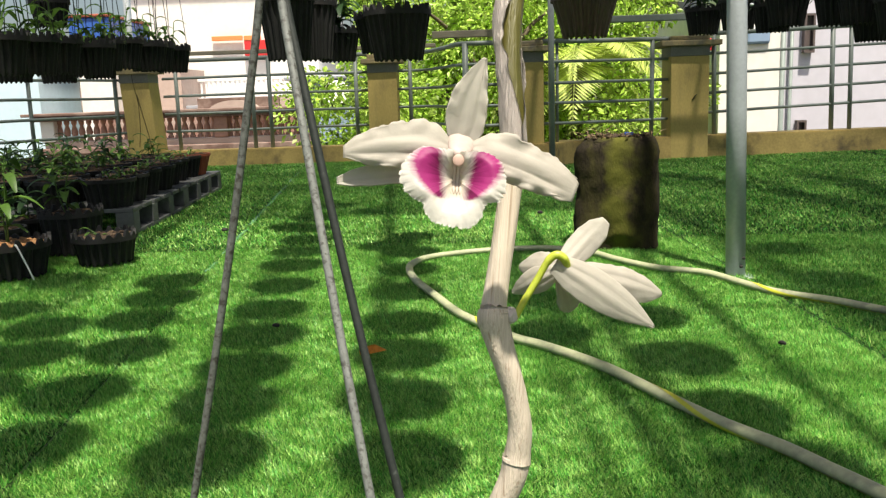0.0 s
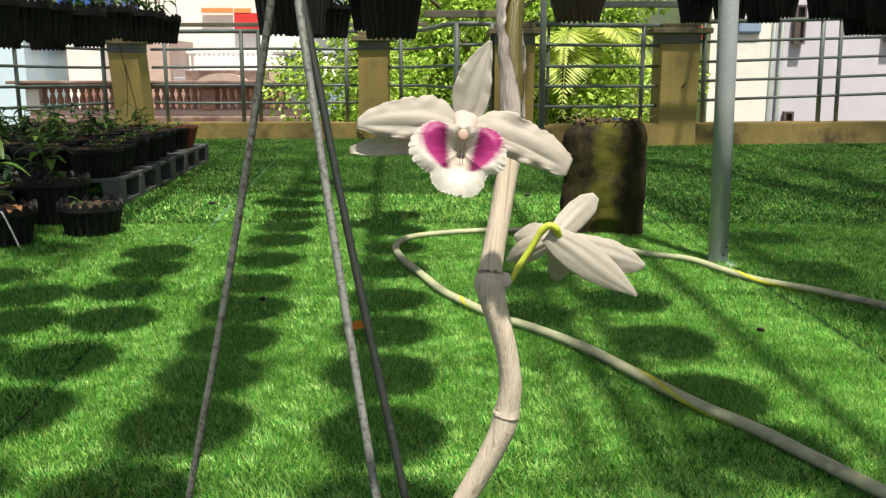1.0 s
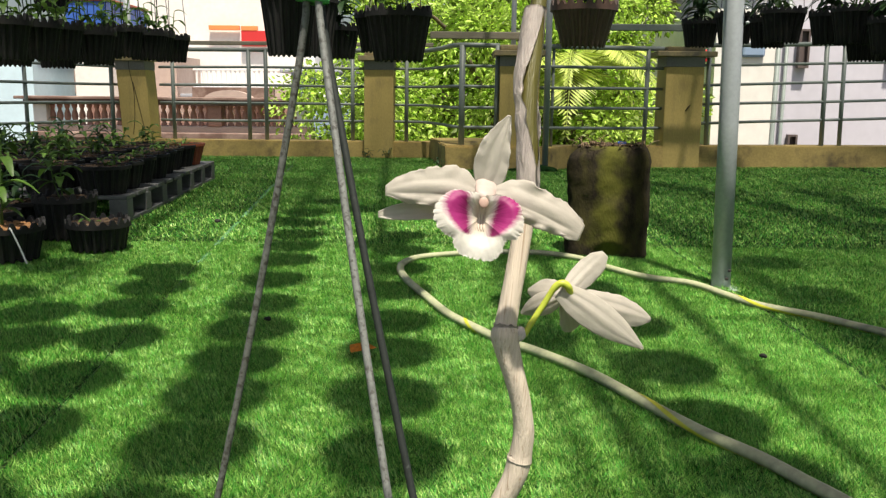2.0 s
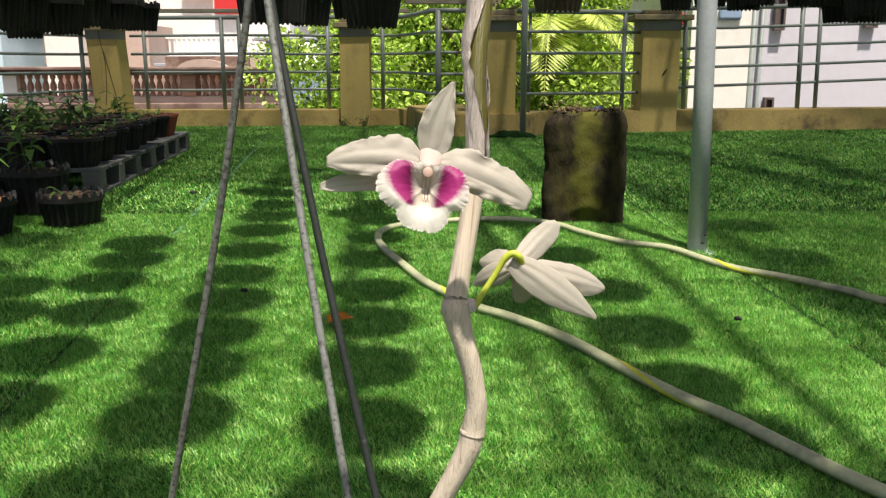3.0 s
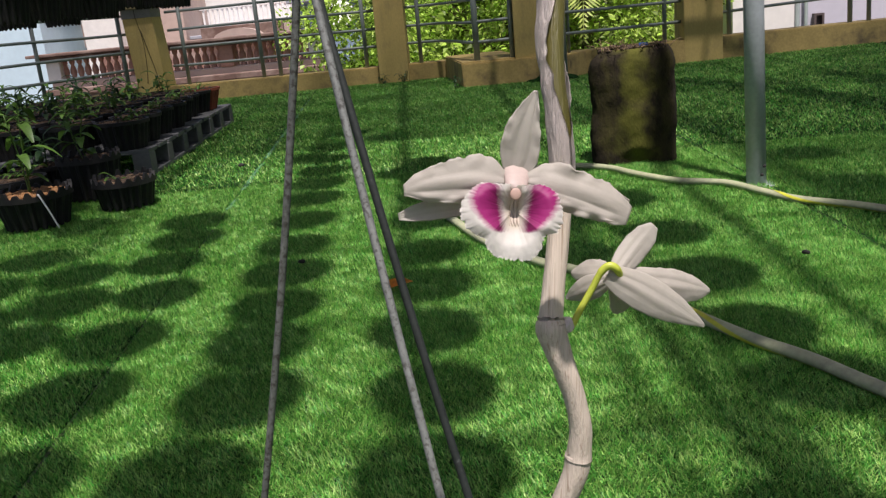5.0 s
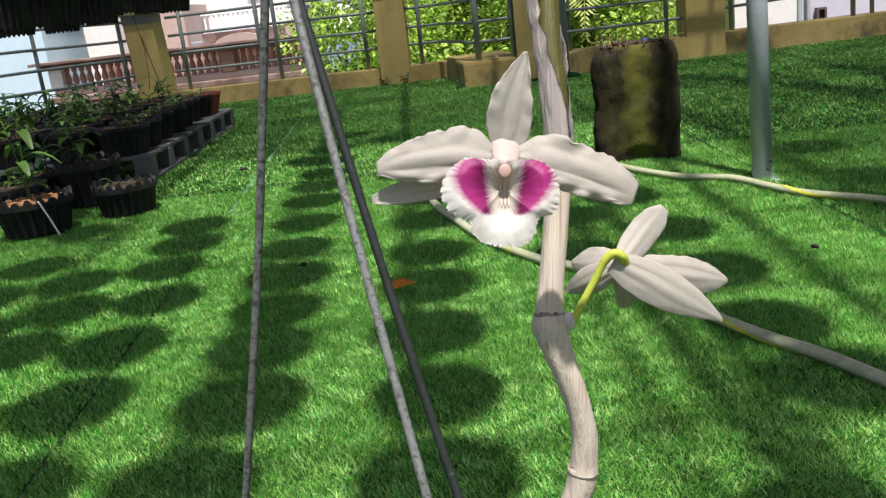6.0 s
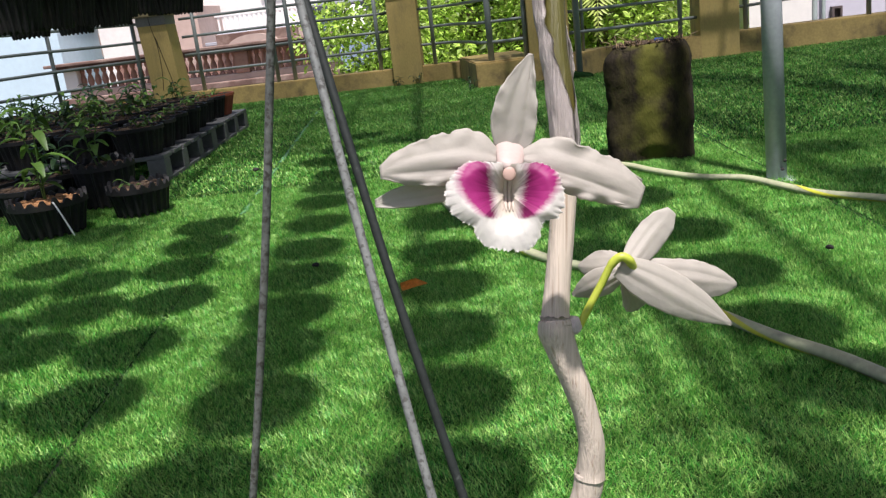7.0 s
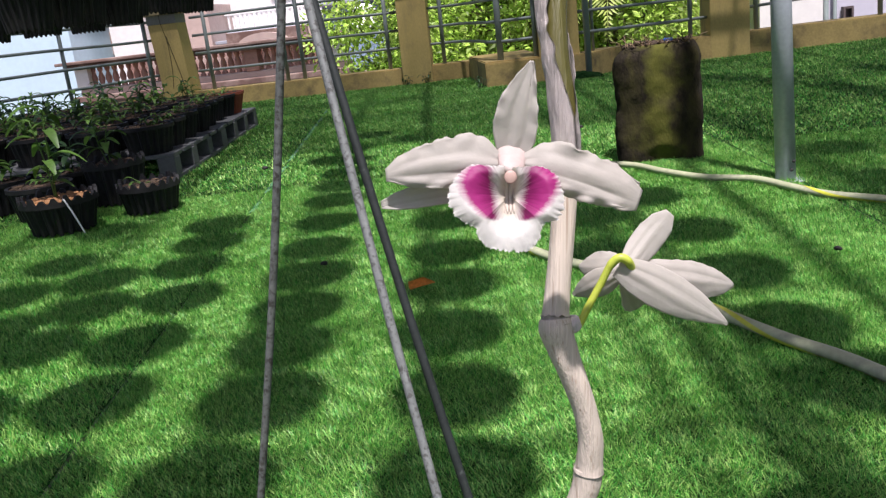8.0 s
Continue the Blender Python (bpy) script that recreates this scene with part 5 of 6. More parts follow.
# ragged leaf-scar collars at the joints
def collar(p, axis, rad, seed, label=""):
    bm = bmesh.new()
    r = random.Random(seed)
    axis = Vector(axis).normalized()
    u = axis.orthogonal().normalized()
    v = axis.cross(u)
    n = 36
    lo, hi, tip = [], [], []
    for k in range(n):
        a = 2 * math.pi * k / n
        d = u * math.cos(a) + v * math.sin(a)
        j = noise.noise(Vector((math.cos(a) * 3, math.sin(a) * 3, seed)))
        lo.append(bm.verts.new(Vector(p) + d * rad * 0.96 - axis * 0.0012))
        hi.append(bm.verts.new(Vector(p) + d * rad * (1.02 + 0.03 * j) + axis * 0.0002))
        tip.append(bm.verts.new(Vector(p) + d * rad * (1.05 + 0.09 * j) + axis * (0.0010 + 0.0014 * j)))
    for a, b in ((lo, hi), (hi, tip)):
        for k in range(n):
            bm.faces.new((a[k], a[(k + 1) % n], b[(k + 1) % n], b[k]))
    bmesh.ops.solidify(bm, geom=bm.faces[:], thickness=0.0003)
    part("leaf_scar", bm, SHEATH, orchid, "")


collar((0.00076, -0.00034, -0.01200), (0.0, 1, 0), 0.0045, 1)
collar((0.01273, -0.05009, -0.02100), (0.05, 1, 0), 0.0045, 2)
collar((-0.00159, -0.09256, -0.03200), (0.25, 1, 0), 0.0044, 3)
collar((0.00384, 0.05165, -0.01200), (0.0, 1, 0), 0.0041, 4)
bm = bmesh.new()
bmesh.ops.create_icosphere(bm, subdivisions=3, radius=0.0026, matrix=Matrix.Translation((0.00657, -0.00205, -0.01200)) @ Matrix.Diagonal((0.9, 1.2, 0.9, 1)))
roughen(bm, 0.0006, 0.002)
part("bud_scar", bm, SHEATH, orchid, "pale bud scar")

# three galvanised hanger wires, bound together by a strip of green net
# the pale wire is coloured as sunlit, the darkest as shaded
for pts, wire_mat, wire_label in zip(([Vector(p) for p in ((-0.10278, 0.17598, -0.06674), (-0.10130, 0.15926, -0.07175), (-0.09987, 0.14012, -0.07749), (-0.10014, 0.12727, -0.08126), (-0.10231, 0.09504, -0.09057), (-0.11072, 0.00079, -0.11786), (-0.12592, -0.13423, -0.15705), (-0.13960, -0.25574, -0.19232), (-0.15328, -0.37725, -0.22758))],
            [Vector(p) for p in ((-0.09974, 0.17579, -0.06475), (-0.09703, 0.15900, -0.06897), (-0.09377, 0.13975, -0.07352), (-0.09074, 0.12649, -0.07443), (-0.08212, 0.09277, -0.07392), (-0.05564, -0.00604, -0.07029), (-0.01578, -0.14787, -0.06191), (0.02011, -0.27552, -0.05436), (0.05599, -0.40318, -0.04682))],
            [Vector(p) for p in ((-0.09964, 0.17688, -0.06834), (-0.09689, 0.16052, -0.07399), (-0.09357, 0.14192, -0.08070), (-0.09019, 0.12890, -0.08226), (-0.08024, 0.09528, -0.08148), (-0.04976, -0.00201, -0.08113), (-0.00401, -0.13983, -0.08359), (0.03716, -0.26386, -0.08579), (0.07834, -0.38789, -0.08800))]), (GREY_WIRE, WIRE, SHADED_WIRE), ("grey wire", "mottled wire in a sunlit tone", "wire in a shaded tone")):
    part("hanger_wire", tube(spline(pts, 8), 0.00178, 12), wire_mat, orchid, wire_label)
part("hook", tube(spline([Vector(p) for p in ((-0.09742, 0.15006, -0.07442), (-0.09969, 0.17634, -0.06654), (-0.09724, 0.18627, -0.06348), (-0.08885, 0.20002, -0.06171), (-0.08593, 0.21639, -0.05798), (-0.08867, 0.24624, -0.04904), (-0.09628, 0.29362, -0.03493))], 8) + [orchid.matrix_world.inverted() @ Vector((-0.16, 0.42, ROOF_Z + 0.035))], 0.0026, 12), THIN_WIRE, orchid, "dark bent wire hook")
bm = bmesh.new()
wrap_c = Vector((-0.09742, 0.15006, -0.07442))
rows = []
for i in range(13):
    h = -0.009 + 0.018 * i / 12
    rows.append([bm.verts.new(wrap_c + Vector(((0.0078 + 0.0006 * noise.noise(Vector((k, i * 0.6, 1)))) * math.cos(k * math.pi / 12), h + 0.0005 * math.sin(k * 1.3),
                                               (0.0042 + 0.0005 * noise.noise(Vector((k, i, 5)))) * math.sin(k * math.pi / 12)))) for k in range(24)])
for a, b in zip(rows, rows[1:]):
    for k in range(24):
        bm.faces.new((a[k], a[(k + 1) % 24], b[(k + 1) % 24], b[k]))
bm.faces.new(rows[0][::-1])
bm.faces.new(rows[-1])
wrap = part("net_wrap", bm, NET_TAPE, orchid, "strip of green plastic net")
bm = bmesh.new()
for s in (-1, 1):
    for k in range(9):
        line = []
        for i in range(13):
            a = k * 2 * math.pi / 9 + s * i * 0.12
            line.append(wrap_c + Vector((0.0081 * math.cos(a), -0.009 + 0.018 * i / 12, 0.0045 * math.sin(a))))
        add_tube(bm, line, 0.00022, 5)
part("net_strands", bm, NET_TAPE, wrap)

# the pot below, upright in the world
up_turn = orchid.matrix_world.to_quaternion().inverted().to_matrix().to_4x4()
pot_c = Vector((-0.05359, -0.39249, -0.13180))
pot = part("basket", pot_body(0.1391, 0.1391 * 0.75, 0.11, 18), BROWN_POT, orchid, "brown slatted hanging basket", False)
pot.matrix_local = Matrix.Translation(pot_c) @ up_turn @ Matrix.Translation((0, 0, -0.105))
so = part("soil", soil_disc(0.1391 * 0.93, 0.095, 77), SOIL, orchid)
so.matrix_local = pot.matrix_local.copy()
cane([(0.00214, -0.17882, -0.05100), (-0.01768, -0.29912, -0.09506), (-0.03801, -0.41481, -0.13813)], [0.0045, 0.0046, 0.0052], "stem", CANE, "dry papery bare cane segment")

# ---------------------------------------------------------------- what lies beyond the railing
def add_quad_leaf(vs, fs, c, d, s, ln, w, fold):
    b = len(vs)
    u = d.cross(s)
    vs += [c, c + d * ln * 0.5 + s * w + u * fold, c + d * ln, c + d * ln * 0.5 - s * w + u * fold]
    fs += [(b, b + 1, b + 2), (b, b + 2, b + 3)]


def tree(x, y, base, top, radius, leaves, seed, label):
    """Tapered trunk, limbs, and a crown of folded leaves in uneven clumps."""
    r = random.Random(seed)
    ob = thing("tree", (x, y, base), label, "tree", "trees beyond the terrace")
    h = top - base
    bm = bmesh.new()
    add_tube(bm, spline([(0, 0, 0), (0.1, 0.05, h * 0.3), (-0.05, 0, h * 0.6), (0.05, 0, h * 0.85)], 5), [0.16 - 0.008 * k for k in range(16)], 10)
    tips = []
    for k in range(16):
        a, z = k * 2.4 + r.uniform(-0.4, 0.4), h * r.uniform(0.35, 0.85)
        e = Vector((math.cos(a) * radius * r.uniform(0.5, 0.95), math.sin(a) * radius * r.uniform(0.5, 0.95), min(h * 0.97, z + r.uniform(0.3, 1.2))))
        s = Vector((0, 0, z))
        add_tube(bm, spline([s, (s + e) / 2 + Vector((0, 0, 0.2)), e], 4), [0.05 - 0.005 * j for j in range(9)], 7)
        tips += [e, (s + e) / 2]
    part("trunk", bm, BARK, ob)
    vs, fs = [], []
    clumps = []
    for k in range(110):
        t = r.choice(tips)
        clumps.append((t + Vector((r.gauss(0, 0.45), r.gauss(0, 0.45), r.gauss(0, 0.5))), r.uniform(0.22, 0.5)))
    for k in range(leaves):
        c, s = r.choice(clumps)
        d = Vector((r.gauss(0, 1), r.gauss(0, 1), r.gauss(0, 0.8))).normalized()
        p = c + d * s * r.random() ** 0.4
        dirn = (d + Vector((0, 0, -0.5)) + Vector((r.gauss(0, 0.5), r.gauss(0, 0.5), r.gauss(0, 0.5)))).normalized()
        side = dirn.orthogonal().normalized()
        side = (side * math.cos(r.uniform(0, 6)) + dirn.cross(side) * math.sin(r.uniform(0, 6))).normalized()
        ln = r.uniform(0.04, 0.10)
        add_quad_leaf(vs, fs, p, dirn, side, ln, ln * 0.32, -ln * 0.14)
    mesh_part("crown", vs, fs, TREE_LEAF, ob)
    return ob


tree(-0.41, 11.2, -5.0, 1.28, 1.1, 44000, 1, "bright sunlit leafy tree behind the railing")
tree(0.55, 10.4, -5.0, 1.78, 1.5, 46000, 2, "bright green leafy tree behind the bent railing")
tree(1.48, 12.2, -5.0, 1.7, 1.2, 40000, 3, "leafy green tree between column and white house")
tree(0.8, 14.5, -5.0, 3.55, 2.2, 26000, 4, "tall leafy tree further back")
tree(-0.15, 10.7, -5.0, 0.53, 1.2, 34000, 5, "lower leafy treetop close behind the parapet")
tree(1.45, 10.3, -5.0, 0.37, 0.9, 24000, 6, "lower leafy treetop close behind the parapet")


def palm(x, y, base, crown, seed):
    r = random.Random(seed)
    ob = thing("palm", (x, y, base), "palm with long arching fronds behind the railing", "palm")
    bm = bmesh.new()
    h = crown - base
    add_tube(bm, [(0, 0, 0), (0.05, 0, h * 0.5), (0, 0, h)], [0.13, 0.11, 0.1], 10)
    part("trunk", bm, BARK, ob)
    for k in range(17):
        a = k * 2.4 + r.uniform(-0.3, 0.3)
        out = Vector((math.cos(a), math.sin(a), 0))
        rise, ln = r.uniform(0.2, 1.0), r.uniform(1.0, 1.5)
        line = [Vector((0, 0, h)) + out * ln * u * (1 - 0.2 * u) + Vector((0, 0, ln * (rise * u - 1.0 * u * u))) for u in [j / 12 for j in range(13)]]
        vs, fs = [], []
        for j in range(1, 13):
            t = (line[j] - line[j - 1]).normalized()
            s = Vector((-out.y, out.x, 0))
            for q in range(3):
                p = line[j - 1].lerp(line[j], q / 3)
                for sg in (-1, 1):
                    d = (s * sg + t * 0.7 + Vector((0, 0, -0.25))).normalized()
                    l = 0.42 * math.sin(math.pi * min(0.95, j / 13 + 0.12))
                    add_quad_leaf(vs, fs, p, d, t, l, 0.018, -0.004)
        fr = mesh_part("frond", vs, fs, PALM_LEAF, ob)
        bm = tube(line, [0.014 - 0.0009 * j for j in range(13)], 6)
        part("rib", bm, PALM_LEAF, fr)
    return ob


palm(1.38, 9.4, -5.0, 0.81, 3)


def window(parent, lo, hi, mat=GLASS_DARK, frame_mat=SHUTTER, fw=0.06):
    """Framed window set into a wall that faces -y."""
    x0, z0, x1, z1, y = lo[0], lo[1], hi[0], hi[1], lo[2]
    w = part("window", box((x0, y + 0.03, z0), (x1, y + 0.05, z1)), mat, parent, "", False)
    bm = bmesh.new()
    for a, b in (((x0 - fw, y - 0.03, z0 - fw), (x0, y + 0.05, z1 + fw)), ((x1, y - 0.03, z0 - fw), (x1 + fw, y + 0.05, z1 + fw)),
                 ((x0, y - 0.03, z1), (x1, y + 0.05, z1 + fw)), ((x0, y - 0.03, z0 - fw), (x1, y + 0.05, z0))):
        add_box(bm, a, b)
    part("window_frame", bm, frame_mat, w, "", False)
    return w


# red house with a baluster terrace
red_house = thing("house", (-4.65, 14.0, -6.35), "old red-brown house with a baluster roof terrace", "house", "houses beyond the terrace")


def rel(bm):
    bmesh.ops.translate(bm, verts=bm.verts, vec=(4.5, -14.0, 6.4))
    return bm


part("wall", rel(box((-6.5, 14.1, -6.4), (-2.1, 19.0, -0.55))), RED_WALL, red_house, "", False)
part("lower_cornice", rel(box((-6.7, 13.8, -0.42), (-1.95, 14.6, -0.30), 0.02)), MAROON, red_house, "brown cornice", False)
part("roof_ledge", rel(box((-6.7, 13.9, -0.55), (-2.0, 19.0, -0.42), 0.02)), PINK_WALL, red_house, "", False)
part("parapet_base", rel(box((-6.55, 14.0, -0.30), (-2.05, 14.3, -0.03), 0.02)), PINK_WALL, red_house, "", False)
part("lower_moulding", rel(box((-6.65, 13.86, -0.235), (-2.0, 13.998, -0.135), 0.015)), MAROON, red_house, "brown moulding", False)
part("handrail", rel(box((-6.7, 13.9, 0.30), (-2.0, 14.35, 0.38), 0.015)), MAROON, red_house, "brown baluster handrail", False)
part("handrail_moulding", rel(box((-6.8, 13.8, 0.38), (-1.9, 14.4, 0.43), 0.012)), MAROON, red_house, "", False)
part("back_wall", rel(box((-6.5, 16.0, -0.45), (-2.4, 16.2, 0.40))), RED_WALL, red_house, "faded mottled red wall", False)
bm = bmesh.new()
add_lathe(bm, [(0.05, 0), (0.05, 0.03), (0.03, 0.05), (0.055, 0.13), (0.05, 0.18), (0.025, 0.25), (0.045, 0.29), (0.045, 0.33)], 10)
proto = part("baluster", bm, BALUSTER, red_house)
for k in range(34):
    x = -6.34 + 0.122 * k
    if k in (11, 22):
        continue
    b = proto if k == 0 else proto.copy()
    if k:
        scene.collection.objects.link(b)
    b.location = (x + 4.5, 0.15, 6.4 - 0.03)
for x in (-6.58, -5.08, -3.74, -2.3):
    part("pier", rel(box((x, 13.98, -0.03), (x + 0.22, 14.3, 0.30), 0.01)), CREAM_WALL if x < -6.4 or x > -2.5 else BALUSTER, red_house, "", False)
# arched pediment on the roof behind
bm = bmesh.new()
arch = [bm.verts.new((-3.85 + 0.48 * math.cos(a), 15.7, 0.33 + 0.22 * math.sin(a))) for a in [math.pi * k / 16 for k in range(17)]]
fc = bm.faces.new(arch)
ex = bmesh.ops.extrude_face_region(bm, geom=[fc])
bmesh.ops.translate(bm, verts=[v for v in ex["geom"] if isinstance(v, bmesh.types.BMVert)], vec=(0, 0.15, 0))
bmesh.ops.recalc_face_normals(bm, faces=bm.faces)
part("arched_pediment", rel(bm), PINK_WALL, red_house, "pale arched pediment", False)
part("lintel", rel(box((-4.55, 15.86, 0.30), (-3.05, 15.98, 0.60), 0.01)), MAROON, red_house, "dark brown lintel wall", False)

# white houses with balconies further back
white_house = thing("house", (-7.26, 21.0, -6.155), "tall white house with balconies and a red sign", "house", "houses beyond the terrace")


def rel(bm):
    bmesh.ops.translate(bm, verts=bm.verts, vec=(7.0, -21.0, 6.4))
    return bm


part("wall", rel(box((-7.4, 21.0, -6.4), (-3.0, 26.0, 3.8))), CREAM_WALL, white_house, "", False)
part("lower_wall", rel(box((-6.8, 19.6, -6.4), (-2.6, 20.98, 0.15))), WHITE_WALL, white_house, "", False)
part("roof", rel(box((-7.7, 20.6, 3.8), (-2.7, 26.2, 4.0))), GREY_ROOF, white_house, "", False)
part("balcony_floor", rel(box((-6.6, 20.2, 0.33), (-3.2, 21.0, 0.44), 0.02)), GREY_ROOF, white_house, "", False)
part("balcony_rail", rel(box((-6.6, 20.2, 0.80), (-3.2, 20.28, 0.86), 0.01)), SIGN_WHITE, white_house, "", False)
for k in range(30):
    part("balcony_bar", rel(box((-6.55 + 0.112 * k, 20.22, 0.44), (-6.51 + 0.112 * k, 20.26, 0.80))), SIGN_WHITE, white_house, "", False)
for (x, z) in ((-6.9, 1.3), (-5.6, -0.85), (-4.2, -0.85)):
    window(white_house, (x, z, 20.97 if z > 0 else 19.56), (x + 0.6, z + 0.9))
awning = bmesh.new()
add_box(awning, (-6.9, 19.2, 0.20), (-2.6, 20.18, 0.27), 0.01)
part("awning", rel(awning), GREY_ROOF, white_house, "grey sheet awning", False)
sign = part("sign", rel(box((-4.72, 20.85, 1.39), (-4.13, 20.95, 1.75), 0.01)), RED_SIGN, white_house, "red sign panel", False)
part("sign_top", rel(box((-4.72, 20.84, 1.75), (-4.33, 20.95, 1.86), 0.01)), ORANGE_SIGN, sign, "", False)
part("upper_sign", rel(box((-5.49, 20.85, 1.76), (-4.76, 20.95, 1.87), 0.01)), ORANGE_SIGN, white_house, "orange sign strip", False)

blue_house = thing("house", (-2.78, 18.0, -6.19), "grey-blue house with a satellite dish", "house", "houses beyond the terrace")


def rel(bm):
    bmesh.ops.translate(bm, verts=bm.verts, vec=(2.6, -18.0, 6.4))
    return bm


BLUEGREY = material("grey_blue_render", (0.24, 0.33, 0.46), 0.8, scale=0.9, vary=0.1, fine=9)
part("wall", rel(box((-3.1, 18.0, -6.4), (-1.7, 22.0, 0.75))), BLUEGREY, blue_house, "", False)
part("roof", rel(box((-3.3, 17.8, 0.75), (-1.5, 22.0, 0.83), 0.02)), GREY_ROOF, blue_house, "", False)
part("pink_wall", rel(box((-4.4, 17.6, -6.4), (-3.11, 22.0, 0.45))), PINK_WALL, blue_house, "", False)
bm = bmesh.new()
add_lathe(bm, [(0.001, 0.0), (0.12, 0.015), (0.22, 0.05), (0.28, 0.09), (0.285, 0.095), (0.22, 0.06), (0.001, 0.012)], 24)
dish = thing("satellite_dish", Matrix.Translation((-2.38, 17.55, 0.63)), "white satellite dish on a bracket", "satellite dish")
d = part("dish", bm, SIGN_WHITE, dish)
d.matrix_local = Matrix.Rotation(radians(62), 4, "X")
part("bracket", tube([(0, 0.02, 0), (0, 0.3, -0.15), (0, 0.46, -0.15)], 0.025, 8), PITCH, dish)

left_house = thing("house", (-9.35, 18.5, -6.37), "pale blue rendered house beside the red one", "house", "houses beyond the terrace")
part("wall", box((-2.5, -1.4, 0), (1.15, 5, 8.2)), BLUE_WALL, left_house, "", False)
part("roof", box((-2.6, -1.5, 8.2), (1.25, 5.1, 8.3), 0.02), GREY_ROOF, left_house, "", False)
window(left_house, (-0.2, 4.6, -1.43), (0.4, 5.7))
beige_house = thing("house", (-7.87, 19.0, -6.23), "beige house behind the baluster terrace", "house", "houses beyond the terrace")
part("wall", box((-2.0, 0, 0), (1.9, 1.8, 7.55)), PINK_WALL, beige_house, "", False)
part("brick_panel", box((-0.58, -0.05, 6.72), (0.75, -0.002, 7.22), 0.01), RED_WALL, beige_house, "", False)
shed = thing("blue_roof_shed", (-7.26, 17.0, -6.25), "small shed with a blue sheet roof", "shed")
part("wall", box((-0.5, 1.0, 0), (0.25, 3, 8.1)), CREAM_WALL, shed, "", False)
part("roof", box((-0.54, 0.8, 8.1), (0.29, 3.2, 8.6), 0.03), BLUE_ROOF, shed, "blue sheet roof", False)
part("ridge", box((-0.57, 0.76, 8.6), (0.32, 3.24, 8.66), 0.02), TERRACOTTA, shed, "red ridge tiles", False)

# white house on the right
right_house = thing("house", (3.94, 11.0, -6.26), "white rendered house wall with small shuttered windows", "house", "houses beyond the terrace")
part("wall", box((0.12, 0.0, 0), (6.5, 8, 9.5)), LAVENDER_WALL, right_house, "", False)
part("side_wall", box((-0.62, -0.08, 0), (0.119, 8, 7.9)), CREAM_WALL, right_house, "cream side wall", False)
part("roof", box((-0.7, 0.2, 9.5), (6.7, 8.2, 9.65), 0.02), GREY_ROOF, right_house, "", False)
part("downpipe", tube([(0.17, -0.04, 0), (0.17, -0.04, 9.2)], 0.03, 12), RAIL, right_house, "grey downpipe")
part("downpipe", tube([(0.27, -0.05, 0), (0.27, -0.05, 9.2)], 0.022, 12), RAIL, right_house, "grey downpipe")
for (x, z, w, h) in ((0.43, 7.22, 0.08, 0.42), (1.56, 7.25, 0.11, 0.42), (0.38, 6.22, 0.07, 0.13), (2.2, 8.6, 0.7, 0.5)):
    window(right_house, (x, z, -0.065), (x + w, z + h), SHUTTER, SHUTTER, 0.025)
part("vent_hood", box((-0.30, -0.13, 7.32), (-0.02, -0.081, 7.50), 0.03), BLUEGREY, right_house, "small blue-grey vent hood", False)

far_house = thing("house", (3.48, 16.0, -6.15), "pinkish house with a tiled eave and red sign", "house", "houses beyond the terrace")
part("wall", box((-1.3, 0, 0), (1.4, 4, 9.0)), PINK_WALL, far_house, "", False)
part("eave", box((-1.6, -0.5, 8.55), (1.6, 0.2, 8.75), 0.02), GREY_ROOF, far_house, "", False)
part("balcony", box((-1.4, -0.5, 7.55), (1.5, 0.0, 7.75), 0.02), WHITE_WALL, far_house, "", False)

# small roadside sign that shows beside the wide column
shop = thing("shop_sign", (2.455, 9.6, -6.32), "red shop sign with an orange lamp on a grey post", "sign")
part("post", tube([(0.1, 0.05, 0), (0.1, 0.05, 7.4)], 0.03, 10), RAIL, shop)
sg = part("panel", box((-0.05, -0.02, 7.27), (0.42, 0.03, 7.40), 0.008), RED_SIGN, shop, "red sign panel", False)
for k in range(6):
    part("mark", box((-0.01 + 0.068 * k, -0.026, 7.30 + 0.012 * (k % 2)), (0.035 + 0.068 * k, -0.021, 7.37)), SIGN_WHITE, sg, "", False)
part("side_panel", box((-0.09, -0.02, 7.02), (-0.04, 0.03, 7.22), 0.008), RED_SIGN, shop, "red side panel", False)
part("lamp_box", box((-0.035, -0.03, 7.03), (0.075, 0.03, 7.13), 0.012), ORANGE_SIGN, shop, "orange lamp box", False)


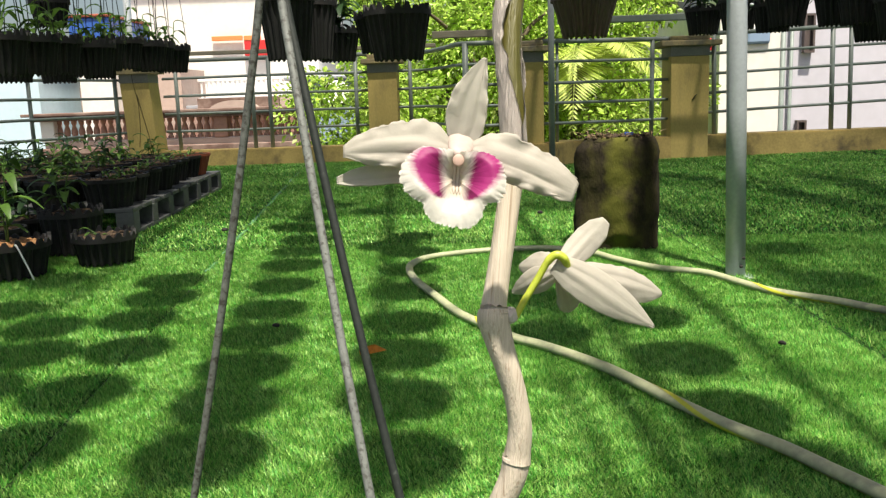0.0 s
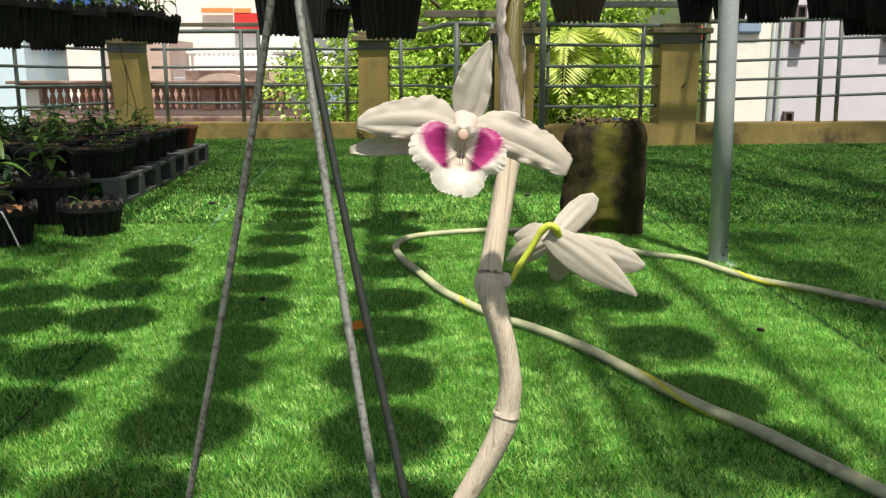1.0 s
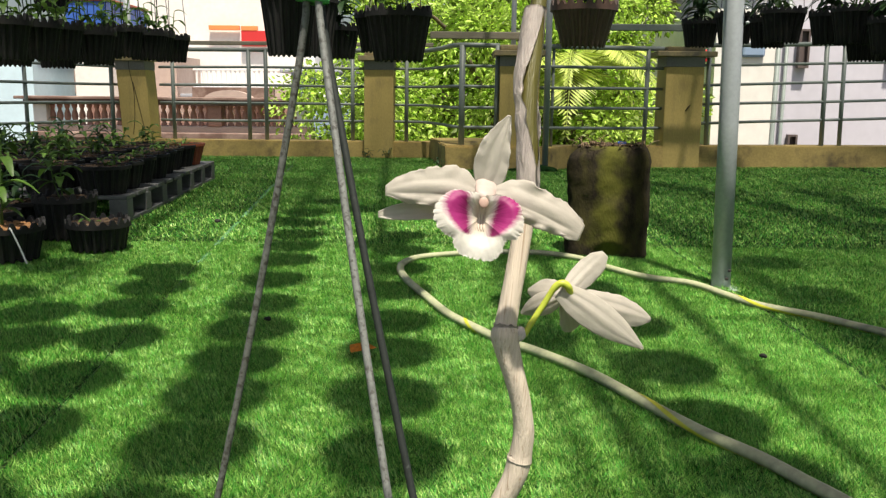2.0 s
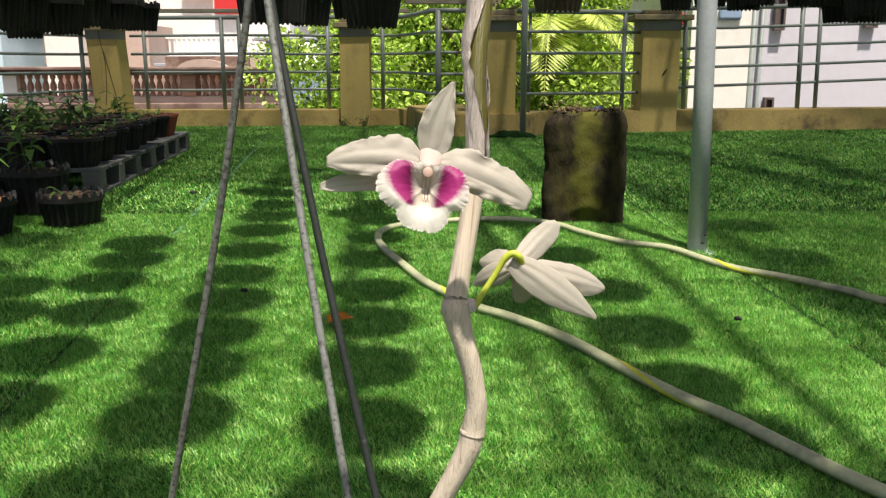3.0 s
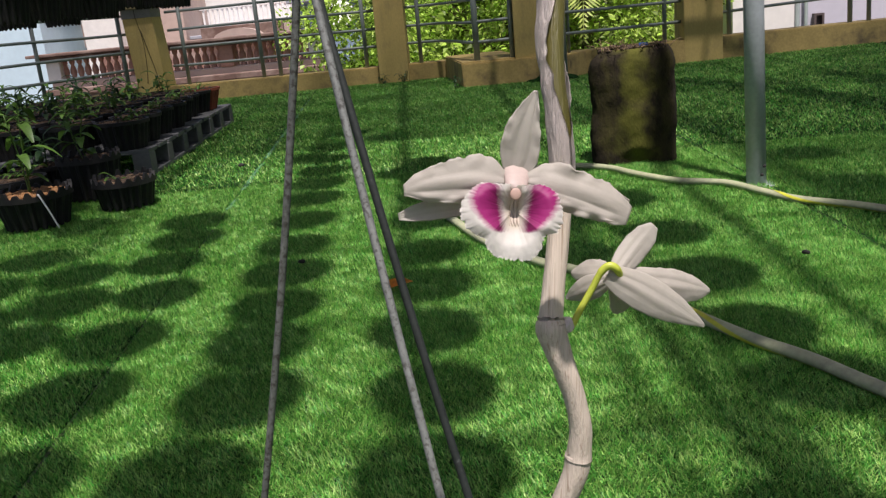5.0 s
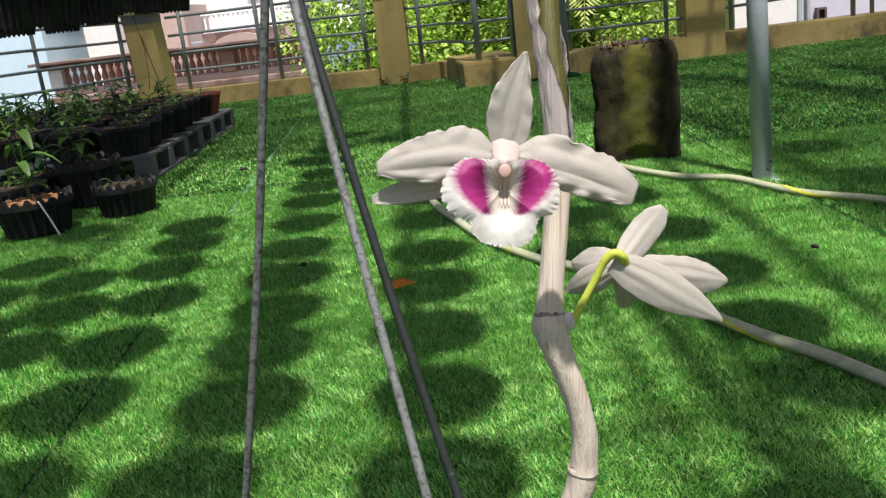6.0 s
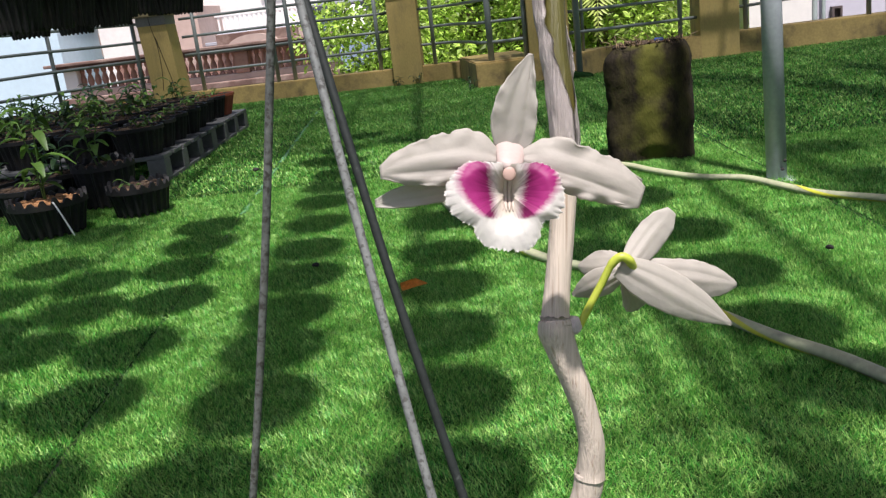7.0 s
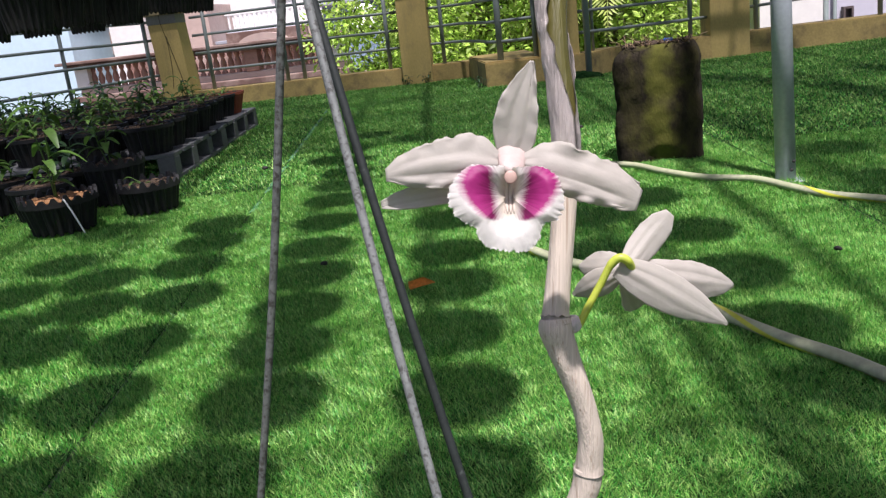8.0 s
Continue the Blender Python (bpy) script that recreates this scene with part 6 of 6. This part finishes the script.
# rows of houses in the distance close the view
def far_row():
    r = random.Random(3)
    for k in range(22):
        a = radians(-80 + 160 * k / 21)
        d = r.uniform(38, 60)
        w, h = r.uniform(5, 8), r.uniform(5.0, 7.0)
        ob = thing("house", Matrix.Translation((d * math.sin(a), d * math.cos(a), -6.4)) @ Matrix.Rotation(-a, 4, "Z"), "pale distant town house", "house", "distant houses")
        part("wall", box((-w / 2, 0, 0), (w / 2, 8, h)), (CREAM_WALL, WHITE_WALL, PINK_WALL, BLUE_WALL)[k % 4], ob, "", False)
        part("roof", box((-w / 2 - 0.3, -0.3, h), (w / 2 + 0.3, 8.3, h + 0.25), 0.02), (GREY_ROOF, RED_WALL)[k % 2], ob, "", False)
        for q in range(3):
            window(ob, (-w / 2 + 0.6 + q * w / 3.2, h - 2.2, -0.03), (-w / 2 + 1.6 + q * w / 3.2, h - 0.8))


far_row()

# unseen nets, added to darken the far end and the sides of the terrace
def added_net(name, x0, x1, y0, y1, z, density):
    m = bpy.data.materials.new("added_net_fabric")
    m.use_nodes = True
    n, l = m.node_tree.nodes, m.node_tree.links
    b = n["Principled BSDF"]
    b.inputs["Base Color"].default_value = (0.02, 0.025, 0.02, 1)
    b.inputs["Roughness"].default_value = 0.7
    tr = n.new("ShaderNodeBsdfTransparent")
    co = n.new("ShaderNodeTexCoord")
    ns = n.new("ShaderNodeTexNoise")
    ns.inputs["Scale"].default_value = 2.2
    l.new(co.outputs["Object"], ns.inputs["Vector"])
    mr = n.new("ShaderNodeMapRange")
    mr.inputs["From Min"].default_value, mr.inputs["From Max"].default_value = 0.35, 0.65
    mr.inputs["To Min"].default_value, mr.inputs["To Max"].default_value = density - 0.15, density + 0.15
    l.new(ns.outputs[0], mr.inputs["Value"])
    ms = n.new("ShaderNodeMixShader")
    l.new(mr.outputs[0], ms.inputs[0])
    l.new(tr.outputs[0], ms.inputs[1])
    l.new(b.outputs[0], ms.inputs[2])
    l.new(ms.outputs[0], n["Material Output"].inputs["Surface"])
    bm = bmesh.new()
    bmesh.ops.create_grid(bm, x_segments=30, y_segments=30, size=0.5)
    for v in bm.verts:
        v.co = Vector((x0 + (x1 - x0) * (v.co.x + 0.5), y0 + (y1 - y0) * (v.co.y + 0.5), z - 0.03 * abs(math.sin(v.co.x * 18)) * abs(math.sin(v.co.y * 12))))
    tagged(bm_object(name, bm, m), "unseen black net added over the pipe frame to cast shade", "shade net", "shade nets", "structure")


added_net("added_net", -4.6, 4.6, 3.41, 7.8, ROOF_Z + 0.09, 0.70)
added_net("added_net", 1.21, 4.6, -1.3, 3.40, ROOF_Z + 0.09, 0.70)
added_net("added_net", -4.8, -1.0, 2.3, 3.40, ROOF_Z + 0.085, 0.6)
added_net("added_net", -4.8, -0.8, 0.1, 2.29, ROOF_Z + 0.085, 0.3)
